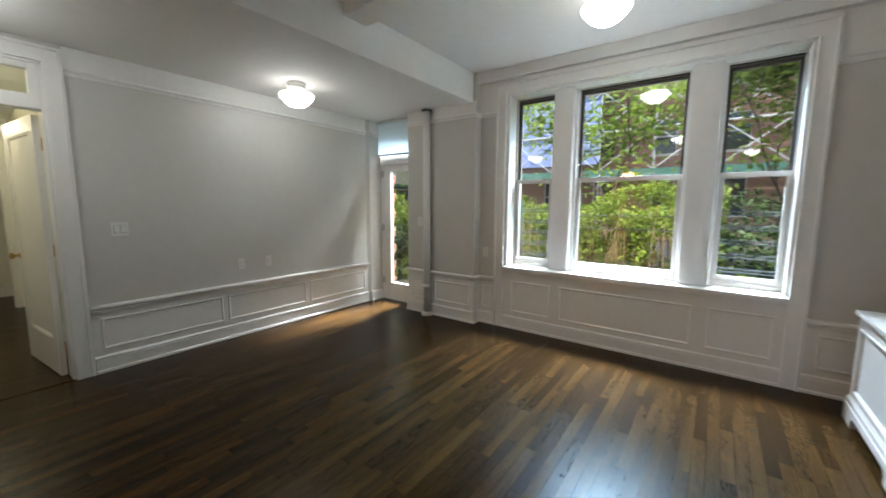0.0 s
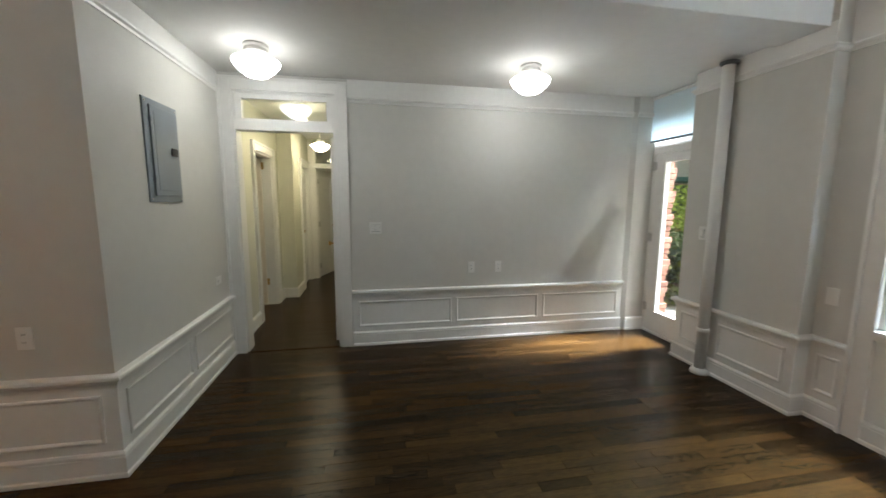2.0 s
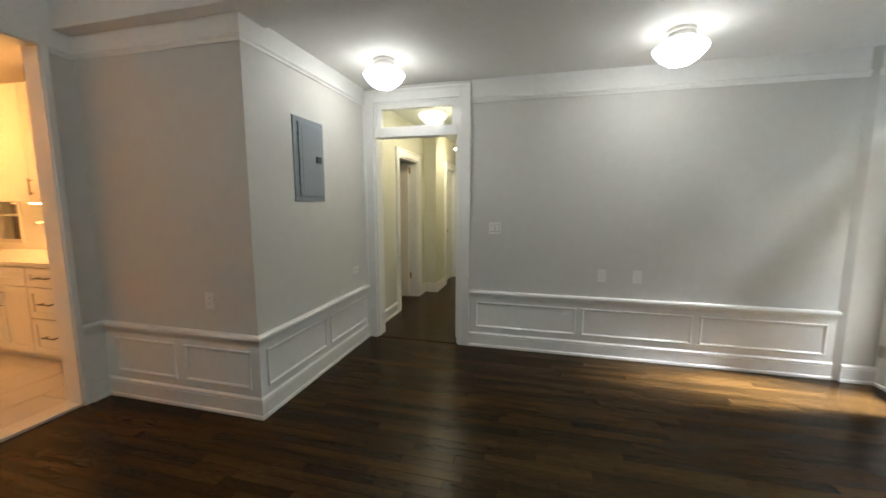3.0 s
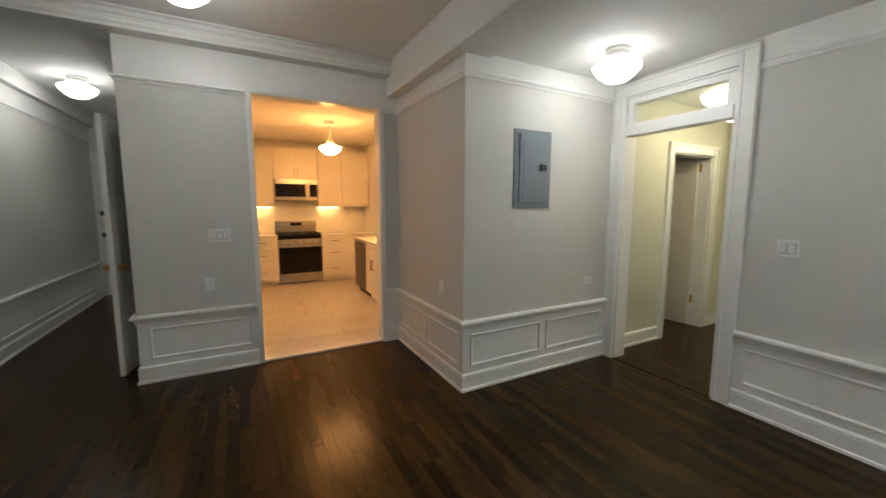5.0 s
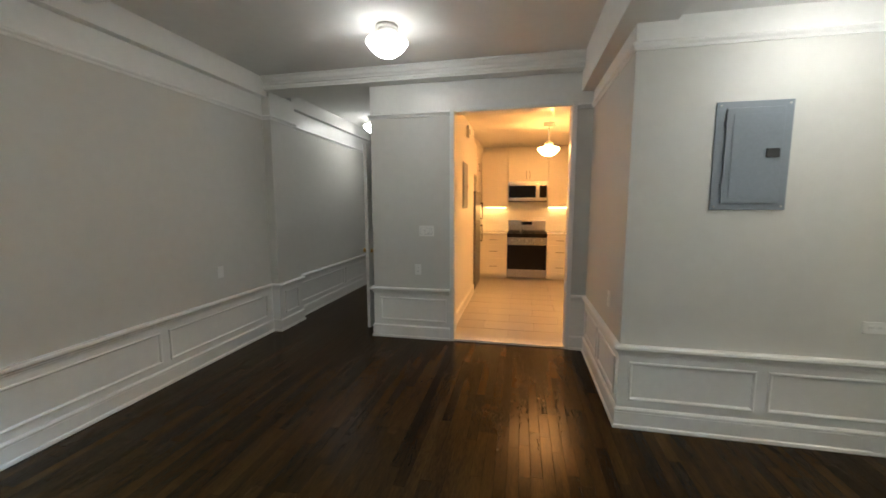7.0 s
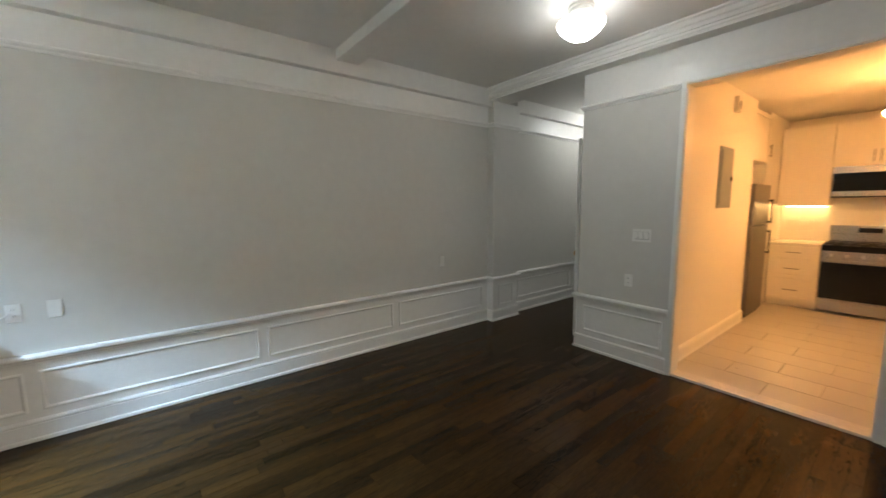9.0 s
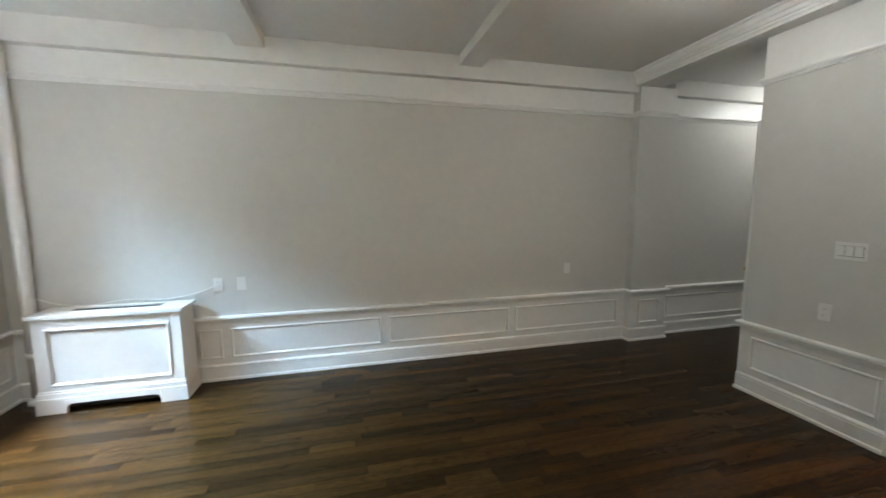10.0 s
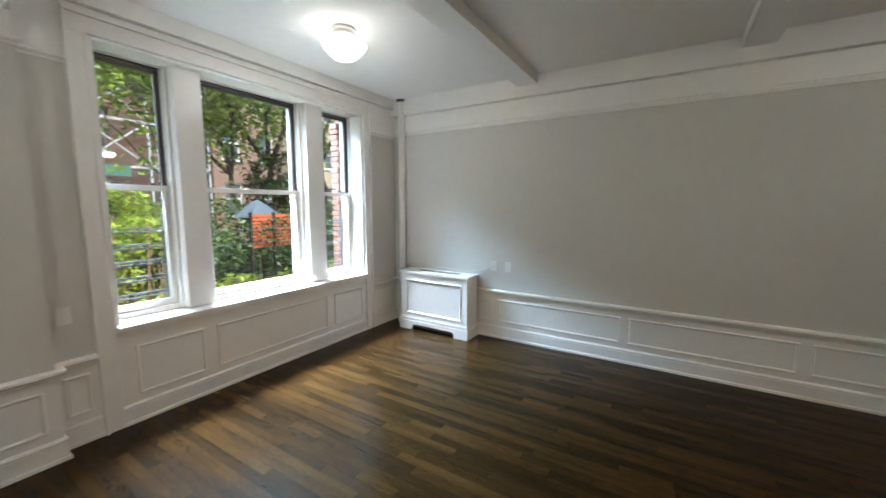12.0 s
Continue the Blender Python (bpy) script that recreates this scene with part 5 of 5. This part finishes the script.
def tree(x, y, height, spread, seed, trunk_r, lean, leaves, crown_z):
    """A tapered trunk with forking limbs and an uneven crown of loose leaves in clumps."""
    rng = random.Random(seed)
    ob = tagged(empty("tree", x, y, -0.45), "leafy street tree with a dark trunk", "tree", group="garden trees")
    bm = bmesh.new()
    tips = []

    def limb(p, d, length, r, level):
        steps = 5
        ring = None
        for k in range(steps + 1):
            q = p + d * (length * k / steps)
            rr = r * (1 - 0.55 * k / steps)
            a = d.orthogonal().normalized()
            b = d.cross(a)
            new_ring = [bm.verts.new(q + (a * math.cos(t) + b * math.sin(t)) * rr) for t in (2 * math.pi * i / 7 for i in range(7))]
            if ring:
                for i in range(7):
                    bm.faces.new((ring[i], ring[(i + 1) % 7], new_ring[(i + 1) % 7], new_ring[i]))
            ring = new_ring
            d = (d + Vector((rng.gauss(0, 0.07), rng.gauss(0, 0.07), rng.gauss(0, 0.03)))).normalized()
            if level and k > 1:
                tips.append(q)
        end = p + d * length
        if level < 3:
            for i in range(3 if level else 4):
                a = rng.uniform(0, 6.28)
                side = Vector((math.cos(a), math.sin(a), rng.uniform(0.1, 0.8)))
                limb(q, (d * 0.8 + side * 0.75).normalized(), length * rng.uniform(0.55, 0.8), r * 0.45, level + 1)
        else:
            tips.append(end)
    limb(Vector((0, 0, 0)), Vector((*lean, 1)).normalized(), height * 0.42, trunk_r, 0)
    part("trunk", bm, BARK, ob)

    def place(r):
        c = r.choice(tips)
        return (c.x + r.gauss(0, spread), c.y + r.gauss(0, spread), c.z + r.gauss(0, spread * 0.75))
    scatter("crown", leaves, place, 0.075, LEAF_TREE, "", "", parent=ob, seed=seed + 20)
    return ob


tree(4.6, 11.8, 6.8, 0.42, 11, 0.12, (-0.16, 0.02), 15000, 3)
tree(2.3, 11.6, 5.6, 0.42, 43, 0.05, (0.05, 0.02), 4500, 3)
tree(5.5, 12.4, 7.5, 0.5, 15, 0.16, (0.02, 0.0), 15000, 3)
tree(-0.7, 10.6, 4.6, 0.34, 23, 0.06, (0.02, -0.05), 2300, 3)
tree(-7.4, 12.5, 6.5, 0.5, 31, 0.12, (0.05, 0.0), 8000, 3)
tree(8.6, 14.0, 8.0, 0.5, 37, 0.16, (0.05, 0.0), 15000, 3)


def facade(name, x0, x1, y, height, mat, label, storey, bay, win_w, win_h, first):
    """A house front with real window openings, each with frame, pane and sill."""
    ob = tagged(empty(name, (x0 + x1) / 2, y, -0.4), label, "building")
    half = (x1 - x0) / 2
    cols = int((x1 - x0) / bay)
    rows = int((height - first) / storey)
    bm = bmesh.new()
    xs = [-half]
    for c in range(cols):
        cx = -half + (c + 0.5) * (2 * half) / cols
        xs += [cx - win_w / 2, cx + win_w / 2]
    xs.append(half)
    for i in range(0, len(xs), 2):
        bm_box(bm, xs[i], xs[i + 1], 0, 0.4, 0, height)
    for c in range(cols):
        z = 0
        for r in range(rows):
            zb = first + r * storey
            bm_box(bm, xs[2 * c + 1], xs[2 * c + 2], 0, 0.4, z, zb)
            z = zb + win_h
        bm_box(bm, xs[2 * c + 1], xs[2 * c + 2], 0, 0.4, z, height)
    part("wall", bm, mat, ob)
    part("roof", boxes((-half, half, -0.25, 8, height, height + 0.5)), mat, ob)
    part("inside", boxes((-half, half, 0.6, 8, 0, height)), FARGLASS, ob)
    fm = finish("window", boxes((-win_w / 2, -win_w / 2 + 0.07, 0.10, 0.2, 0, win_h), (win_w / 2 - 0.07, win_w / 2, 0.10, 0.2, 0, win_h), (-win_w / 2, win_w / 2, 0.10, 0.2, win_h / 2 - 0.04, win_h / 2 + 0.04), (-win_w / 2, win_w / 2, 0.10, 0.2, win_h - 0.08, win_h), (-win_w / 2 - 0.1, win_w / 2 + 0.1, -0.10, 0.2, -0.12, 0.0)), FARFRAME)
    pm = finish("pane", boxes((-win_w / 2, win_w / 2, 0.14, 0.16, 0, win_h)), FARGLASS)
    for c in range(cols):
        for r in range(rows):
            w = new("window", fm)
            w.parent = ob
            w.location = ((xs[2 * c + 1] + xs[2 * c + 2]) / 2, 0, first + r * storey)
            p = new("pane", pm)
            p.parent = w
    return ob


facade("apartment_building", -26, 9.4, 25.0, 13.5, BRICK_FAR, "brown brick apartment building behind scaffolding", 3.1, 2.8, 1.1, 1.8, 1.4)
facade("apartment_building", 9.6, 15.9, 24.0, 15.5, BRICK_PINK, "reddish brick apartment building across the street", 3.1, 2.1, 1.0, 1.8, 1.4)
facade("apartment_building", 16.0, 46, 23.5, 15.0, BRICK_Y, "tan brick apartment building across the street", 3.1, 2.6, 1.1, 1.8, 1.4)


def scaffold(x0, x1, y, bays, levels):
    ob = tagged(empty("scaffold", x0, y, -0.4), "grey pipe scaffold with cross braces on the building", "scaffold")
    w = (x1 - x0) / bays

    def pipe(a, b, r=0.045):
        a, b = Vector(a), Vector(b)
        bm = bmesh.new()
        m = Matrix.Translation((a + b) / 2) @ (b - a).to_track_quat("Z", "Y").to_matrix().to_4x4()
        bmesh.ops.create_cone(bm, cap_ends=True, segments=6, radius1=r, radius2=r, depth=(b - a).length, matrix=m)
        return bm
    for i in range(bays + 1):
        part("post", pipe((i * w, 0, 0), (i * w, 0, 3.6 + levels * 2.0)), STEELPIPE, ob)
    for j in range(levels + 1):
        part("ledger", pipe((0, 0, 3.6 + j * 2.0), (bays * w, 0, 3.6 + j * 2.0)), STEELPIPE, ob)
        part("deck", boxes((0, bays * w, 0.1, 1.2, 3.55 + j * 2.0, 3.62 + j * 2.0)), PLANK, ob)
    for j in range(levels):
        for i in range(bays):
            z = 3.6 + j * 2
            part("brace", pipe((i * w, -0.06, z), ((i + 1) * w, -0.06, z + 2), 0.03), STEELPIPE, ob)
            part("brace", pipe(((i + 1) * w, -0.1, z), (i * w, -0.1, z + 2), 0.03), STEELPIPE, ob)
    part("netting", boxes((0, w * 8.0, 0.14, 0.16, 4.0, 9.6)), NETTING, ob, "blue debris netting")
    part("hoarding", boxes((-2, bays * w - 3.5, -0.6, -0.5, 3.15, 3.6)), GREENBOARD, ob, "green painted hoarding")
    return ob


scaffold(-24, 9, 23.2, 13, 4)


def iron_fence(x0, x1, y):
    ob = tagged(empty("iron_fence", x0, y, -0.45), "thin black iron fence along the garden", "fence")
    for z in (0.30, 1.35):
        part("rail", boxes((0, x1 - x0, -0.012, 0.012, z, z + 0.03)), FENCEIRON, ob)
    n = int((x1 - x0) / 0.16)
    me = finish("post", boxes((-0.008, 0.008, -0.008, 0.008, 0.0, 1.5)), FENCEIRON)
    for i in range(n):
        p = new("post", me)
        p.parent = ob
        p.location = (0.08 + i * 0.16, 0, 0)


iron_fence(-8, 12, 12.0)
net = tagged(empty("safety_fence", 2.44, 8.95, -0.45), "bright orange mesh safety fence between posts", "fence")
for k in range(3):
    part("post", boxes((k * 0.44 - 0.02, k * 0.44 + 0.02, -0.02, 0.02, 0, 1.88)), FENCEIRON, net)
for k in range(10):
    part("strand", boxes((0, 0.88, 0.022, 0.03, 1.25 + k * 0.06, 1.292 + k * 0.06)), ORANGE, net)
for k in range(10):
    part("strand", boxes((k * 0.094, k * 0.094 + 0.035, 0.032, 0.038, 1.25, 1.85)), ORANGE, net)
tent = tagged(empty("garden_umbrella", 2.92, 9.5, -0.45), "closed-in grey blue canvas garden umbrella", "umbrella")
part("pole", lathe(((0.025, 0), (0.025, 2.02)), 10), STEELPIPE, tent, smooth=True)
part("canopy", lathe(((0.42, 1.78), (0.39, 1.82), (0.22, 1.97), (0.03, 2.10)), 8), CANVAS, tent)


def lumber():
    rng = random.Random(5)
    for k in range(6):
        me = boxes((-0.05, 0.05, -0.7, 0.7, -0.02, 0.02), bevel=0.004, segments=1)
        ob = tagged(part("lumber", me, PLANK), "loose weathered board lying outside the garden door", "board", group="loose boards")
        ob.matrix_basis = pose(-1.9 + rng.uniform(-0.35, 0.4), 7.2 + rng.uniform(-0.2, 0.3), -0.039 + k * 0.041, 0, 0, rng.uniform(20, 80))


lumber()


# a low neighbouring house west of the garden
STUCCO = material("beige_stucco", (0.60, 0.52, 0.40), 0.9, vary=0.10, scale=2, bump=0.15)
house = tagged(empty("neighbour_house", -9.5, 13.0, -0.45), "beige stucco neighbouring house with a green awning", "building")
part("wall", boxes((-0.3, 0.0, -6.5, -5.2, 0, 2.5), (-0.3, 0.0, -1.6, -0.4, 0, 2.5), (-0.3, 0.0, 3.2, 6.5, 0, 2.5), (-0.3, 0.0, -6.5, 6.5, 2.5, 5.6)), STUCCO, house)
part("roof", boxes((-4.0, 0.12, -6.6, 6.6, 5.6, 5.75), bevel=0.02), PAVING, house)
part("inside", boxes((-4.0, -0.6, -6.4, 6.4, 0, 2.5)), FARGLASS, house)
part("awning", boxes((0.0, 0.9, -6.3, 6.3, 2.52, 2.66), bevel=0.02), GREENBOARD, house, "green awning")

# ---- floor boards ----


def board_mesh(length, width):
    bm = boxes((-width / 2, width / 2, -length / 2, length / 2, -0.012, 0.0))
    top = [e for e in bm.edges if all(v.co.z > -0.001 for v in e.verts)]
    bmesh.ops.bevel(bm, geom=top, offset=0.0008, segments=1, affect="EDGES")
    return finish("board", bm, WOOD)


def lay_boards():
    rng = random.Random(7)
    wide, lengths = 0.066, (0.28, 0.42, 0.58, 0.78, 1.0)
    shared = {l: board_mesh(l - 0.0006, wide - 0.0005) for l in lengths}
    verts, faces, near, count = [], [], 0, 0
    areas = ((-2.53, 2.675, -0.075, 6.20), (1.44, 2.675, -3.85, -0.075), (-7.05, -2.652, -0.08, 2.80))
    template = {l: ([v.co.copy() for v in m.vertices], [tuple(p.vertices) for p in m.polygons]) for l, m in shared.items()}
    for ax0, ax1, ay0, ay1 in areas:
        x = ax0 + wide / 2
        while x < ax1 + wide / 2:
            y = ay0 - rng.random() * 0.6
            while y < ay1:
                l = rng.choice(lengths)
                cy = y + l / 2
                y += l
                lo, hi = max(cy - l / 2, ay0), min(cy + l / 2, ay1)
                if ax0 == -2.53 and x < -0.85:
                    lo = max(lo, 1.58)
                elif ax0 == -2.53 and x < 1.46:
                    lo = max(lo, 0.15)
                if hi - lo < 0.01:
                    continue
                dz, tilt = rng.uniform(-0.0006, 0.0004), rng.uniform(-0.35, 0.35)
                whole = hi - lo > l - 0.001
                if whole and near < 300 and (0.3 < x < 2.2 and 3.9 < cy < 5.9 or -0.7 < x < 0.3 and 1.4 < cy < 2.4):
                    ob = new("board", shared[l])
                    ob.parent = floor
                    ob.matrix_basis = pose(x, cy, dz, 0, tilt, 0)
                    near += 1
                else:
                    m = pose(x, (lo + hi) / 2, dz, 0, tilt, 0) @ Matrix.Diagonal((1, (hi - lo) / l, 1, 1))
                    base = len(verts)
                    vs, fs = template[l]
                    verts.extend(tuple(m @ v) for v in vs)
                    faces.extend(tuple(i + base for i in f) for f in fs)
            x += wide
    me = bpy.data.meshes.new("boards")
    me.from_pydata(verts, [], faces)
    me.materials.append(WOOD)
    rest = new("boards", me)
    rest.parent = floor
    tagged(rest, kind="stuff")


lay_boards()


def lay_tiles():
    rng = random.Random(3)
    me = finish("floor_tile", boxes((-0.302, 0.302, -0.151, 0.151, 0, 0.008), bevel=0.0015, segments=1), TILE)
    j = 0
    y = 0.0
    while y > -3.9:
        x = -1.6 + (0.305 if j % 2 else 0)
        while x < 1.1:
            ob = new("floor_tile", me)
            ob.parent = floor_kitchen
            ob.matrix_basis = pose(x, y - 0.0, 0.004 + rng.uniform(0, 0.0006))
            x += 0.608
        y -= 0.306
        j += 1


lay_tiles()
